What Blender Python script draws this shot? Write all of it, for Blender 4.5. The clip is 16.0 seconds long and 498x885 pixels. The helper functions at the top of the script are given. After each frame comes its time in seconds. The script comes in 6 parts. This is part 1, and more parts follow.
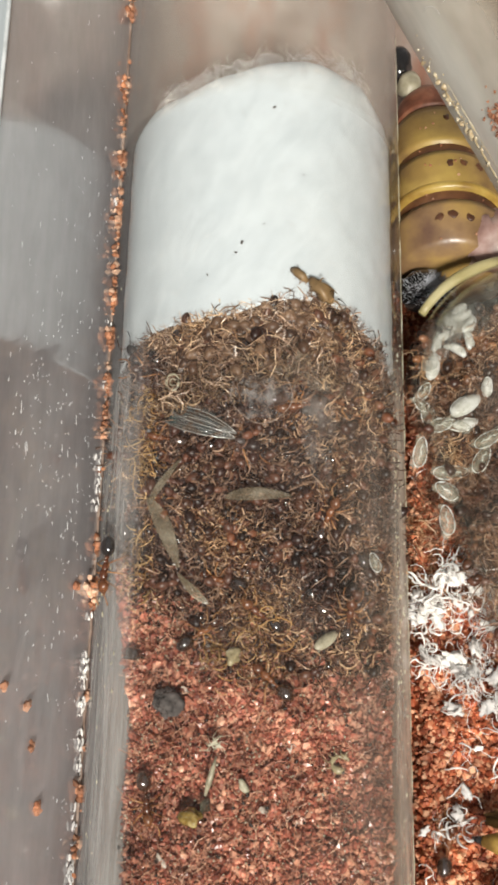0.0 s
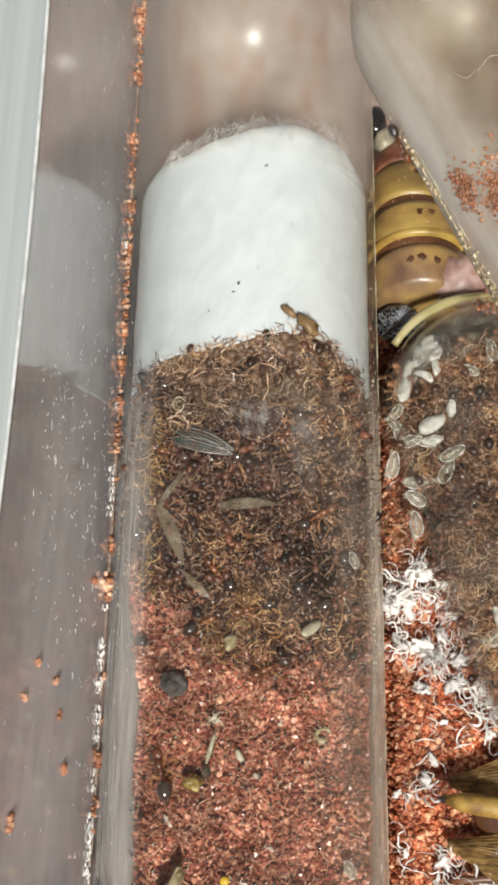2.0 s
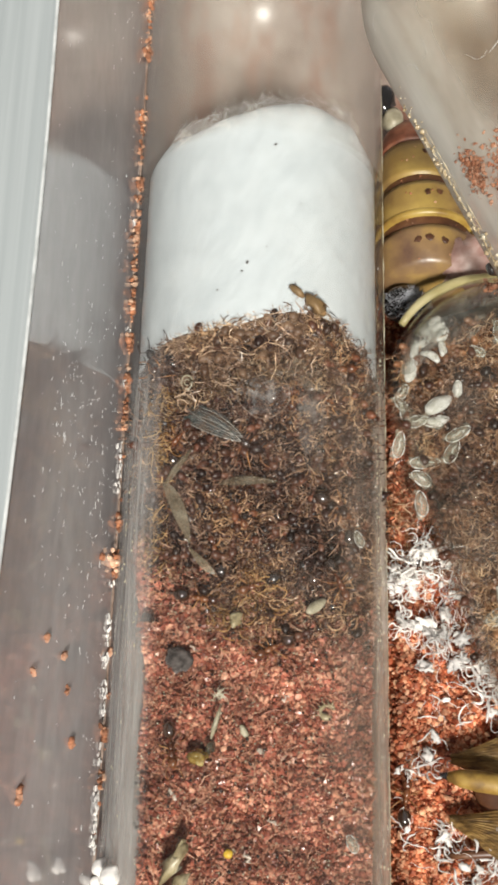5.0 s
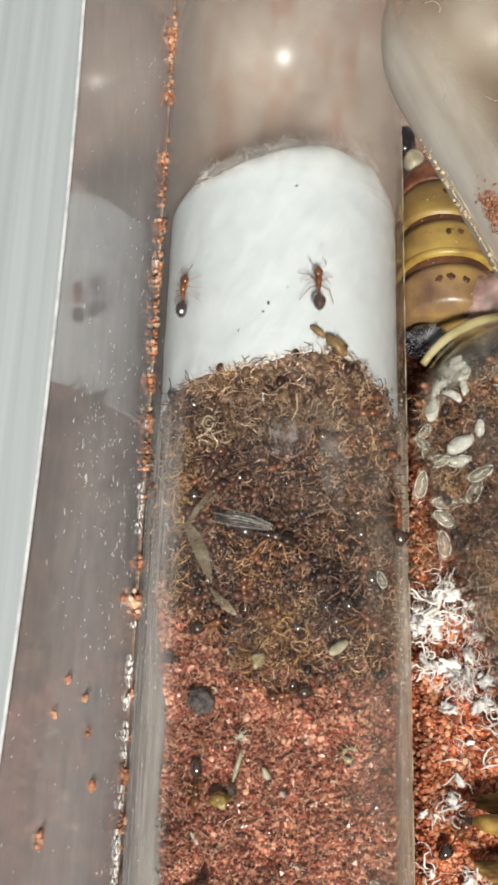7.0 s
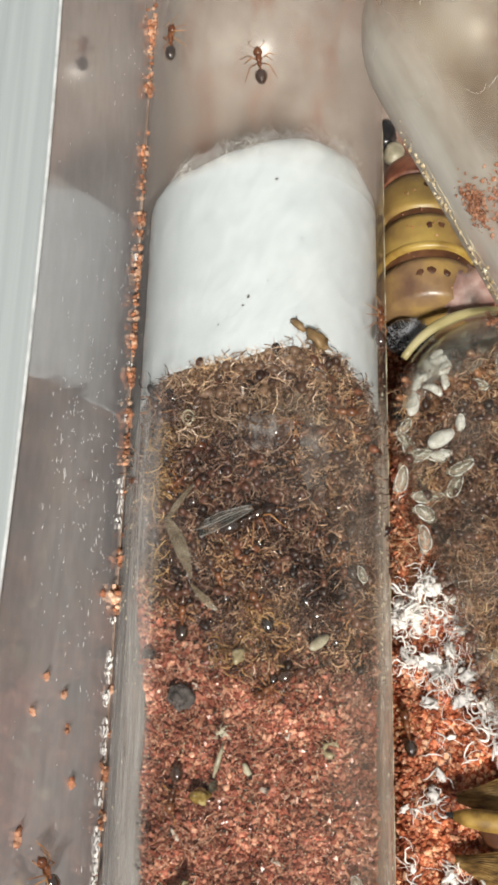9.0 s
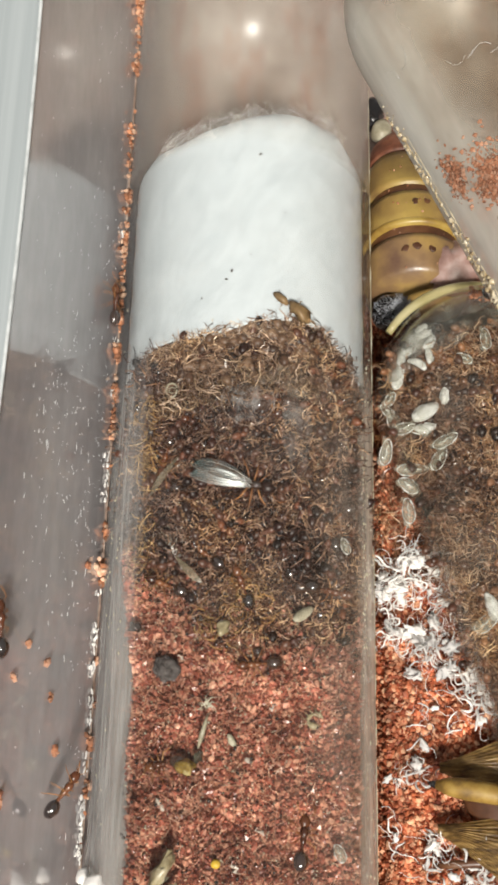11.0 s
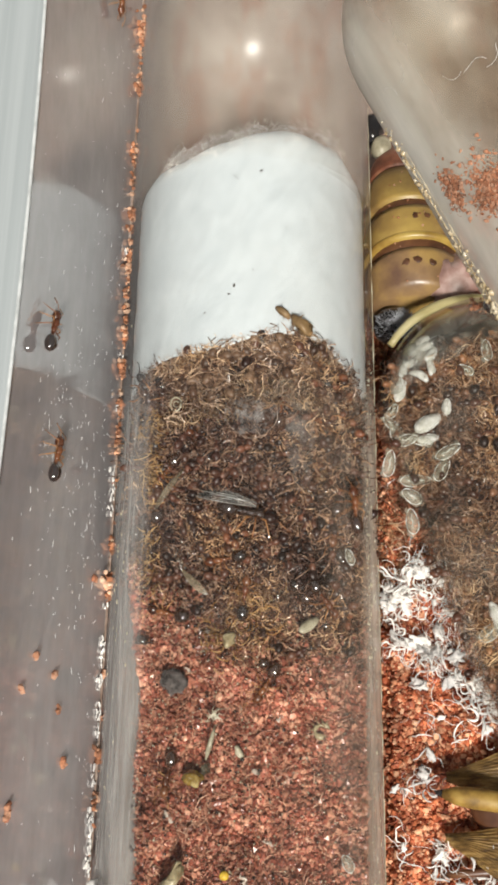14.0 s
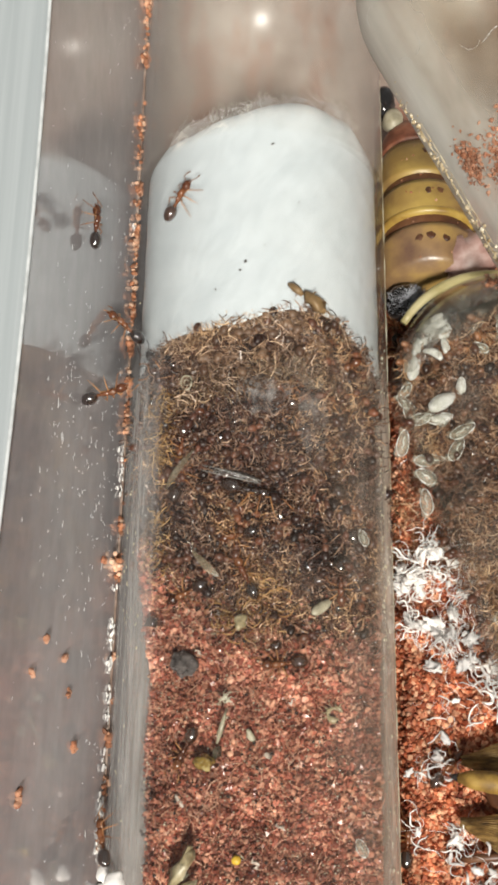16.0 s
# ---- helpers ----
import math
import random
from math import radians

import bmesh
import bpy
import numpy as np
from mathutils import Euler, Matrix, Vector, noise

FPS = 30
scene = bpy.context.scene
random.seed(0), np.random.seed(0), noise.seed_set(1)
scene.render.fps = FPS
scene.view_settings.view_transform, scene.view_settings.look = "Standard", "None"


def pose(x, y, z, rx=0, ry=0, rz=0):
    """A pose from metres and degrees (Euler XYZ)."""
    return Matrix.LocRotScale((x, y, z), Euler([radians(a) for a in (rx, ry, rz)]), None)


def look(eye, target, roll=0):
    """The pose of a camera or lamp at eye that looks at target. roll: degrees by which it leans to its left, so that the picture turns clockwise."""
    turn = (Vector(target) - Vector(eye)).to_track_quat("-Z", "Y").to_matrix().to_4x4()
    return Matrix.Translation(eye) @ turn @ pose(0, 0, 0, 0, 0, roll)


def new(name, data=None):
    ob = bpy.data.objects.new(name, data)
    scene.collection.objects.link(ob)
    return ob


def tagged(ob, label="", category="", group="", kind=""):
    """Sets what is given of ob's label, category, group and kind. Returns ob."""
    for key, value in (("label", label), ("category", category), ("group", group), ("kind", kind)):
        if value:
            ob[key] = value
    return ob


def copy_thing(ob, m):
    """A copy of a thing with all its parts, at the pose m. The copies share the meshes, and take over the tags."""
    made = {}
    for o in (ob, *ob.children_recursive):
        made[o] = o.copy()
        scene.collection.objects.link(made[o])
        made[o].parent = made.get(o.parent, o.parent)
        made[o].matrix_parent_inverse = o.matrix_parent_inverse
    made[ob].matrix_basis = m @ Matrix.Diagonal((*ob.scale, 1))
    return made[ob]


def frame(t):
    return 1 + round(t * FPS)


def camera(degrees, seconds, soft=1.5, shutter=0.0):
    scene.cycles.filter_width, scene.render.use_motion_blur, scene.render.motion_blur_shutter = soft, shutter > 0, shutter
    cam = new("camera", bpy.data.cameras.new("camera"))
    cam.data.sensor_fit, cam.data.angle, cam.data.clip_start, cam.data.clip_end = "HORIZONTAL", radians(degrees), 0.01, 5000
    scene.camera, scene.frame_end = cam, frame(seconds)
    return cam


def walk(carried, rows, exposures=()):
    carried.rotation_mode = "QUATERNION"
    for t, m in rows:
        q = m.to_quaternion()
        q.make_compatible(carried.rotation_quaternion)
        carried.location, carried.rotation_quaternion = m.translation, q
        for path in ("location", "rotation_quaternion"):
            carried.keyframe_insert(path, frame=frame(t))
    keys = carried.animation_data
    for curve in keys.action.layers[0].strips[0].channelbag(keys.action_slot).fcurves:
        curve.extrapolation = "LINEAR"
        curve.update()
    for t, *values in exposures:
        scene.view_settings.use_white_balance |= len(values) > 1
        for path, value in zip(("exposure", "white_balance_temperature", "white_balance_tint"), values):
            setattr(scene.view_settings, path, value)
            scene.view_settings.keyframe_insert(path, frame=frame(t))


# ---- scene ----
# A formicarium tray seen from close above: a test tube along y at x = 0, lengths in millimetres, scaled to metres.
MM = 0.001
cam = camera(24.0, 16.0, 3.2, 0.35)


def view(x, y, z, yaw, pitch, roll):
    """A camera pose from millimetres, heading to the left of +y, pitch upward and roll, in degrees."""
    a, b = radians(yaw), radians(pitch)
    eye = Vector((x, y, z)) * MM
    return look(eye, eye + Vector((-math.sin(a) * math.cos(b), math.cos(a) * math.cos(b), math.sin(b))), roll)


CAMERA_ROWS = [
    (0, -0.15, -20.89, 67.85, 0.50, -70.94, 0.82),
    (0.5, -0.37, -22.48, 71.18, -0.37, -70.29, 1.69),
    (1, -0.43, -23.66, 74.39, -0.58, -70.06, 1.83),
    (1.5, -1.20, -24.29, 76.86, -0.91, -70.26, 2.17),
    (2, -0.88, -24.19, 76.29, -1.96, -69.95, 3.18),
    (2.5, -1.26, -23.55, 76.42, -3.73, -70.49, 5.08),
    (3, -1.24, -23.65, 76.65, -4.78, -70.87, 6.07),
    (3.5, -2.58, -23.14, 76.29, -3.30, -70.25, 4.99),
    (4, -1.40, -23.87, 76.06, -5.11, -71.22, 6.63),
    (4.5, -1.45, -24.00, 76.60, -3.90, -70.96, 5.54),
    (5, -1.34, -24.11, 76.73, -2.29, -71.18, 4.02),
    (5.2, -1.55, -24.12, 76.75, -0.91, -70.96, 2.79),
    (7.3, -1.06, -23.82, 76.77, 1.30, -69.25, 0.52),
    (7.5, -0.32, -23.94, 76.45, 0.86, -69.12, 0.99),
    (8, -0.73, -23.43, 76.19, 0.62, -69.45, 1.12),
    (8.5, -0.75, -23.42, 76.01, -0.24, -69.96, 1.85),
    (9, -1.08, -23.70, 76.45, -1.12, -69.74, 2.70),
    (9.2, -0.99, -23.88, 76.39, -0.98, -70.30, 2.45),
    (11.3, 0.54, -25.42, 76.42, 0.45, -69.72, 1.05),
    (11.5, 0.55, -25.67, 76.49, 0.61, -69.52, 0.82),
    (12, 0.64, -25.96, 76.53, 0.98, -69.22, 0.31),
    (12.5, 0.56, -25.64, 76.55, 1.50, -69.36, -0.24),
    (13, 0.37, -25.67, 76.77, 1.26, -69.20, -0.14),
    (13.5, 0.28, -25.78, 76.93, 0.80, -68.96, 0.19),
    (14, 0.68, -25.70, 76.83, 1.29, -68.96, -0.35),
    (14.5, 0.47, -26.21, 77.32, 1.20, -68.79, -0.26),
    (15, 0.03, -25.32, 76.94, 0.90, -69.18, 0.00),
    (15.5, 0.01, -24.94, 76.60, 0.71, -69.58, 0.25),
    (16, -0.13, -25.28, 75.67, 1.01, -69.97, -0.11),]
walk(cam, [(r[0], view(*r[1:])) for r in CAMERA_ROWS])

# ---- light ----
world = bpy.data.worlds.new("room_light")
scene.world = world
world.use_nodes = True
wn = world.node_tree
w_geo = wn.nodes.new("ShaderNodeTexCoord")
w_sep = wn.nodes.new("ShaderNodeSeparateXYZ")
w_ramp = wn.nodes.new("ShaderNodeValToRGB")
w_map = wn.nodes.new("ShaderNodeMapRange")
wn.links.new(w_geo.outputs["Generated"], w_sep.inputs[0])
wn.links.new(w_sep.outputs["Z"], w_map.inputs["Value"])
w_map.inputs["From Min"].default_value = -1.0
wn.links.new(w_map.outputs[0], w_ramp.inputs[0])
w_ramp.color_ramp.elements[0].color = (0.30, 0.27, 0.24, 1)
w_ramp.color_ramp.elements[1].color = (0.80, 0.81, 0.80, 1)
wn.links.new(w_ramp.outputs[0], wn.nodes["Background"].inputs[0])
wn.nodes["Background"].inputs[1].default_value = 0.39

lamp = new("ceiling_lamp", bpy.data.lights.new("ceiling_lamp", "AREA"))
lamp.data.shape, lamp.data.size = "DISK", 0.14
lamp.data.energy, lamp.data.color = 14.8, (1.0, 0.96, 0.88)
lamp.matrix_world = look(Vector((0.05, -0.58, 0.80)), Vector((0, 0, 0.008)))
tagged(lamp, "round white ceiling lamp above the tray", "lamp")


# ---- materials ----
class Mat:
    """A node material with a few shorthands."""

    def __init__(self, name, rough=0.5, metal=0.0, spec=0.5):
        self.m = bpy.data.materials.new(name)
        self.m.use_nodes = True
        self.t = self.m.node_tree
        self.b = self.t.nodes["Principled BSDF"]
        self.b.inputs["Roughness"].default_value = rough
        self.b.inputs["Metallic"].default_value = metal
        self.b.inputs["Specular IOR Level"].default_value = spec
        self.co = self.t.nodes.new("ShaderNodeTexCoord").outputs["Object"]

    def link(self, a, b):
        self.t.links.new(a, b)

    def noise(self, scale, detail=3.0, stretch=None, rough=0.55):
        """Noise whose features are 1 / scale metres across."""
        n = self.t.nodes.new("ShaderNodeTexNoise")
        n.inputs["Scale"].default_value = scale
        n.inputs["Detail"].default_value = detail
        n.inputs["Roughness"].default_value = rough
        co = self.co
        if stretch:
            mp = self.t.nodes.new("ShaderNodeMapping")
            mp.inputs["Scale"].default_value = stretch
            self.link(co, mp.inputs[0])
            co = mp.outputs[0]
        self.link(co, n.inputs["Vector"])
        return n.outputs["Fac"]

    def ramp(self, fac, *stops):
        r = self.t.nodes.new("ShaderNodeValToRGB")
        while len(r.color_ramp.elements) < len(stops):
            r.color_ramp.elements.new(0.5)
        for e, (p, c) in zip(r.color_ramp.elements, stops):
            e.position, e.color = p, (*c, 1)
        self.link(fac, r.inputs[0])
        return r.outputs[0]

    def mix(self, fac, a, b, kind="MIX"):
        x = self.t.nodes.new("ShaderNodeMix")
        x.data_type, x.blend_type = "RGBA", kind
        for sock, v in ((x.inputs[0], fac), (x.inputs[6], a), (x.inputs[7], b)):
            if isinstance(v, (int, float)):
                sock.default_value = v
            elif isinstance(v, tuple):
                sock.default_value = (*v, 1)
            else:
                self.link(v, sock)
        return x.outputs[2]

    def color(self, c):
        if isinstance(c, tuple):
            self.b.inputs["Base Color"].default_value = (*c, 1)
        else:
            self.link(c, self.b.inputs["Base Color"])
        return self

    def bump(self, fac, dist, strength=0.6):
        n = self.t.nodes.new("ShaderNodeBump")
        n.inputs["Distance"].default_value = dist
        n.inputs["Strength"].default_value = strength
        self.link(fac, n.inputs["Height"])
        self.link(n.outputs[0], self.b.inputs["Normal"])
        return self

    def island(self):
        return self.t.nodes.new("ShaderNodeNewGeometry").outputs["Random Per Island"]

    def each(self):
        return self.t.nodes.new("ShaderNodeObjectInfo").outputs["Random"]


def glass_material(name, tint, haze=0.0, haze_color=(0.7, 0.68, 0.64), rough=0.03, streak=(400, 60, 400), clean=False, side=(), edge=0.75, left_color=None, fades=None):
    """Clear thin glass or plastic: see-through, glossy by its Fresnel, with smears that scatter light."""
    k = Mat(name)
    t = k.t
    t.nodes.remove(k.b)
    clear = t.nodes.new("ShaderNodeBsdfTransparent")
    clear.inputs[0].default_value = (*tint, 1)
    gloss = t.nodes.new("ShaderNodeBsdfGlossy")
    gloss.inputs["Roughness"].default_value = rough
    facing = t.nodes.new("ShaderNodeLayerWeight")
    fres = t.nodes.new("ShaderNodeMath")
    fres.operation = "POWER"
    k.link(facing.outputs["Facing"], fres.inputs[0])
    fres.inputs[1].default_value = 2.8
    sheen = t.nodes.new("ShaderNodeMapRange")
    sheen.inputs["To Min"].default_value, sheen.inputs["To Max"].default_value = 0.013, edge
    k.link(fres.outputs[0], sheen.inputs["Value"])
    # diffuse colour of the smears and of the painted edge bands
    dust = t.nodes.new("ShaderNodeBsdfDiffuse")
    dust.inputs[0].default_value = (*haze_color, 1)
    m1, m2 = t.nodes.new("ShaderNodeMixShader"), t.nodes.new("ShaderNodeMixShader")
    spots = k.ramp(k.noise(1.0, 4.0, streak), (0.5 if clean else 0.45, (0.003 if clean else haze * 0.2,) * 3), (0.72, (haze * 2.2,) * 3))
    sep = t.nodes.new("ShaderNodeSeparateXYZ")
    k.link(k.co, sep.inputs[0])
    if left_color:
        across = t.nodes.new("ShaderNodeMapRange")
        across.inputs["From Min"].default_value, across.inputs["From Max"].default_value = -0.004, 0.004
        k.link(sep.outputs["X"], across.inputs["Value"])
        k.link(k.mix(across.outputs[0], left_color, haze_color), dust.inputs[0])
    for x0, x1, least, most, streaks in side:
        # a pale streaked band along one flank, mostly painting the glass edge's reflections
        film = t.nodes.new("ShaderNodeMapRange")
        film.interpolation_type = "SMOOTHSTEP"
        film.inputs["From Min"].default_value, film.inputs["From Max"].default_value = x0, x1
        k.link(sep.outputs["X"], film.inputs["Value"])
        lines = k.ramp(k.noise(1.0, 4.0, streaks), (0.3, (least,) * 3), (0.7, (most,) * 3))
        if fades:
            # weaker beside the cotton, so that its edges stay bright
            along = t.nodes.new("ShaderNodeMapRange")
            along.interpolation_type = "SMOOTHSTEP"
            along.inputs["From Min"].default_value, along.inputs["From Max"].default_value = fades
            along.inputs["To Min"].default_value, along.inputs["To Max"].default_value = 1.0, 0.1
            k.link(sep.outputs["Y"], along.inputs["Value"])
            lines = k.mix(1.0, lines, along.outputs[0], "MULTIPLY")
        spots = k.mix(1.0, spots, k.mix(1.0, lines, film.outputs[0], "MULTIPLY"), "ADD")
    k.link(spots, m1.inputs[0])
    k.link(clear.outputs[0], m1.inputs[1])
    k.link(dust.outputs[0], m1.inputs[2])
    k.link(sheen.outputs[0], m2.inputs[0])
    k.link(m1.outputs[0], m2.inputs[1])
    k.link(gloss.outputs[0], m2.inputs[2])
    k.link(m2.outputs[0], t.nodes["Material Output"].inputs[0])
    return k.m


def speckled(name, dark, mid, light, scale, rough=0.6, bump=0.0, per="island", spec=0.4, wide=False, mottle=False):
    """A colour that wanders with grain and from piece to piece."""
    k = Mat(name, rough, spec=spec)
    pick = k.island() if per == "island" else k.each()
    tone = k.ramp(pick, (0.0, dark), (0.5, mid), (1.0, light))
    grain = k.ramp(k.noise(scale, 4.0), (0.3, (0.62, 0.62, 0.62)), (0.7, (1.25, 1.22, 1.18)))
    patch = k.ramp(k.noise(170, 3.0), (0.32, (0.62, 0.60, 0.60)), (0.68, (1.22, 1.2, 1.18)))
    if wide:
        patch = k.ramp(k.noise(210, 3.0), (0.38, (0.34, 0.28, 0.32)), (0.5, (0.92, 0.86, 0.90)), (0.64, (1.55, 1.45, 1.25)))
    if mottle:
        patch = k.mix(1.0, patch, k.ramp(k.noise(620, 3.0), (0.36, (0.56, 0.52, 0.52)), (0.5, (1.0, 1.0, 1.0)), (0.66, (1.42, 1.52, 1.58))), "MULTIPLY")
    k.color(k.mix(1.0, k.mix(1.0, tone, grain, "MULTIPLY"), patch, "MULTIPLY"))
    if bump:
        k.bump(k.noise(scale * 1.7, 3.0), bump)
    return k.m


# first two side bands paint reflections of the glass edges, the third is haze
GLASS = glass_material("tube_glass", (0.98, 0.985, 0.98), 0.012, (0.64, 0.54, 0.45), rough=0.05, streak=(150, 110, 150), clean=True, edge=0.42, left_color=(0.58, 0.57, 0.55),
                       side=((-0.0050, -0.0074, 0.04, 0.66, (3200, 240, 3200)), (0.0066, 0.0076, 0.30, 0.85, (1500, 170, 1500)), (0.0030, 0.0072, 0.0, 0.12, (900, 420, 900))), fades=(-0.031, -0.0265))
GLASS_BROOD = glass_material("brood_tube_glass", (0.97, 0.975, 0.96), 0.026, (0.55, 0.49, 0.41), rough=0.06, streak=(200, 160, 200), edge=0.4,
                             side=((-0.0063, -0.0071, 0.02, 0.10, (900, 200, 900)),))
GLASS_DAMP = glass_material("damp_glass", (0.97, 0.97, 0.96), 0.09, (0.58, 0.53, 0.48), 0.27, (140, 60, 140),
                           side=((-0.0064, -0.0078, 0.15, 0.35, (900, 90, 900)), (0.0064, 0.0078, 0.15, 0.35, (900, 90, 900))))
GLASS_FOGGED = glass_material("fogged_glass", (0.85, 0.82, 0.77), 0.15, (0.47, 0.42, 0.35), 0.33, (210, 110, 210), edge=0.28, left_color=(0.58, 0.55, 0.49),
                             side=((-0.0054, -0.0072, 0.2, 0.55, (300, 80, 300)), (-0.0070, -0.0074, 0.2, 0.4, (300, 80, 300))))
GRIT_WET = speckled("damp_brick_grit", (0.19, 0.058, 0.040), (0.405, 0.136, 0.090), (0.62, 0.335, 0.225), 3500, 0.28, mottle=True)
GRIT_ORANGE = speckled("orange_brick_grit", (0.25, 0.050, 0.022), (0.54, 0.165, 0.072), (0.80, 0.47, 0.29), 2500, 0.62, mottle=True)
GRIT_SEAM = speckled("seam_grit", (0.17, 0.075, 0.042), (0.52, 0.225, 0.115), (0.74, 0.52, 0.38), 2500, 0.7)
GRIT_FAINT = speckled("faint_grit", (0.40, 0.16, 0.09), (0.58, 0.27, 0.15), (0.74, 0.44, 0.30), 2500, 0.8)
GRIT_FAINT.node_tree.nodes["Principled BSDF"].inputs["Alpha"].default_value = 0.62
ANT_BODY = speckled("ant_brown", (0.06, 0.020, 0.009), (0.135, 0.044, 0.018), (0.22, 0.085, 0.034), 1500, 0.26, per="each", spec=0.6)
ANT_GASTER = speckled("ant_gaster_dark", (0.014, 0.007, 0.004), (0.034, 0.015, 0.008), (0.070, 0.030, 0.015), 1200, 0.11, per="each", spec=0.8)
ANT_LEG = speckled("ant_leg_amber", (0.20, 0.075, 0.025), (0.34, 0.15, 0.055), (0.48, 0.25, 0.10), 2000, 0.32, per="each")
for gloss_of in (ANT_GASTER,):
    coat = gloss_of.node_tree.nodes["Principled BSDF"]
    coat.inputs["Coat Weight"].default_value, coat.inputs["Coat Roughness"].default_value, coat.inputs["Coat IOR"].default_value = 1.0, 0.12, 1.9
HEAP_ANT = speckled("heap_ant_brown", (0.020, 0.008, 0.006), (0.070, 0.026, 0.017), (0.17, 0.075, 0.045), 1500, 0.36, per="each", spec=0.45)
HEAP_ANT_LEG = speckled("heap_ant_leg", (0.06, 0.028, 0.018), (0.20, 0.115, 0.075), (0.42, 0.27, 0.18), 2000, 0.3, per="each")
GASTER_BROWN = speckled("ant_gaster_brown", (0.012, 0.006, 0.005), (0.036, 0.015, 0.010), (0.10, 0.046, 0.028), 1400, 0.36, per="each", spec=0.35)
HEAP_BROWN = speckled("heap_brown", (0.010, 0.005, 0.003), (0.050, 0.020, 0.011), (0.15, 0.060, 0.033), 1500, 0.4, spec=0.4, wide=True)
HEAP_TAN = speckled("brood_heap_brown", (0.026, 0.011, 0.006), (0.16, 0.072, 0.035), (0.30, 0.155, 0.08), 1500, 0.34, spec=0.5, wide=True)
HEAP_TAN_LEG = speckled("brood_heap_leg", (0.06, 0.024, 0.011), (0.31, 0.165, 0.085), (0.68, 0.52, 0.35), 2000, 0.26, wide=True)
FIBRE = speckled("grit_fibre", (0.20, 0.06, 0.035), (0.42, 0.17, 0.10), (0.70, 0.45, 0.31), 2000, 0.5)
EDGE_LEG = speckled("edge_leg", (0.06, 0.032, 0.020), (0.24, 0.145, 0.088), (0.82, 0.64, 0.45), 2000, 0.26, wide=True)
HEAP_LEG = speckled("heap_leg", (0.014, 0.005, 0.004), (0.066, 0.028, 0.017), (0.46, 0.30, 0.18), 2000, 0.22, wide=True)
HEAP_CURL = speckled("heap_curl", (0.018, 0.008, 0.005), (0.118, 0.055, 0.034), (0.62, 0.44, 0.30), 2000, 0.18, spec=0.8, wide=True)
TUFT_GOLD = speckled("gold_tuft", (0.09, 0.040, 0.014), (0.32, 0.165, 0.055), (0.68, 0.46, 0.22), 2000, 0.25)
RIM_CURL = speckled("rim_curl", (0.050, 0.026, 0.015), (0.18, 0.105, 0.060), (0.50, 0.36, 0.23), 2000, 0.25, spec=0.6)
EDGE_ANT = speckled("edge_ant_tan", (0.055, 0.028, 0.017), (0.13, 0.072, 0.044), (0.27, 0.17, 0.105), 1500, 0.4, per="each", spec=0.4)
VEIN = speckled("wing_vein", (0.10, 0.09, 0.08), (0.40, 0.39, 0.37), (0.86, 0.86, 0.84), 2000, 0.2, spec=1.0)
FLUFF = speckled("white_fluff", (0.76, 0.76, 0.76), (0.84, 0.84, 0.83), (0.92, 0.92, 0.91), 900, 0.9)
BROOD = Mat("larva_ivory", 0.35)
BROOD.color(BROOD.ramp(BROOD.noise(1600), (0.30, (0.55, 0.54, 0.46)), (0.56, (0.88, 0.88, 0.85))))
BROOD.b.inputs["Alpha"].default_value = 0.7
BROOD.b.inputs["Coat Weight"].default_value = 0.6
BROOD = BROOD.m
BROOD_CLEAR = Mat("larva_translucent", 0.3)
BROOD_CLEAR.color(BROOD_CLEAR.ramp(BROOD_CLEAR.noise(1300), (0.3, (0.46, 0.43, 0.31)), (0.7, (0.74, 0.72, 0.62))))
BROOD_CLEAR.b.inputs["Alpha"].default_value = 0.26
BROOD_CLEAR.b.inputs["Coat Weight"].default_value = 0.8
BROOD_CLEAR = BROOD_CLEAR.m


def cotton_material():
    k = Mat("cotton", 0.95, spec=0.1)
    # wisps that run askew along the plug
    turn = k.t.nodes.new("ShaderNodeMapping")
    turn.inputs["Rotation"].default_value = (0.2, 0.1, 0.55)
    k.link(k.co, turn.inputs[0])
    warp = k.t.nodes.new("ShaderNodeTexNoise")
    warp.inputs["Scale"].default_value = 260
    k.link(k.co, warp.inputs["Vector"])
    bent = k.t.nodes.new("ShaderNodeVectorMath")
    bent.operation = "MULTIPLY_ADD"
    k.link(warp.outputs["Color"], bent.inputs[0])
    bent.inputs[1].default_value = (0.0016, 0.0016, 0.0016)
    k.link(turn.outputs[0], bent.inputs[2])
    k.co = bent.outputs[0]
    fibre = k.noise(1.0, 6.0, (2600, 420, 2600), 0.7)
    soft = k.noise(1.0, 5.0, (520, 210, 520), 0.6)
    k.color(k.mix(0.5, k.ramp(soft, (0.3, (0.51, 0.555, 0.58)), (0.65, (0.635, 0.675, 0.695))),
                  k.ramp(fibre, (0.3, (0.49, 0.53, 0.555)), (0.68, (0.655, 0.695, 0.72)))))
    k.bump(k.mix(0.3, fibre, soft), 0.0004, 0.17)
    return k.m


def wall_material():
    """Clear grey plastic, scratched and finely dusty, with a strong sheen from both of its faces."""
    k = Mat("grey_plastic", 0.06, spec=1.0)
    stain = k.noise(90, 4.0)
    scratch = k.noise(1.0, 5.0, (700, 420, 1100))
    k.color(k.mix(0.3, k.ramp(stain, (0.3, (0.33, 0.308, 0.312)), (0.7, (0.42, 0.392, 0.398))),
                  k.ramp(scratch, (0.35, (0.28, 0.265, 0.27)), (0.75, (0.48, 0.455, 0.46)))))
    k.b.inputs["Coat Weight"].default_value = 1.0
    k.b.inputs["Coat Roughness"].default_value = 0.09
    return k.m


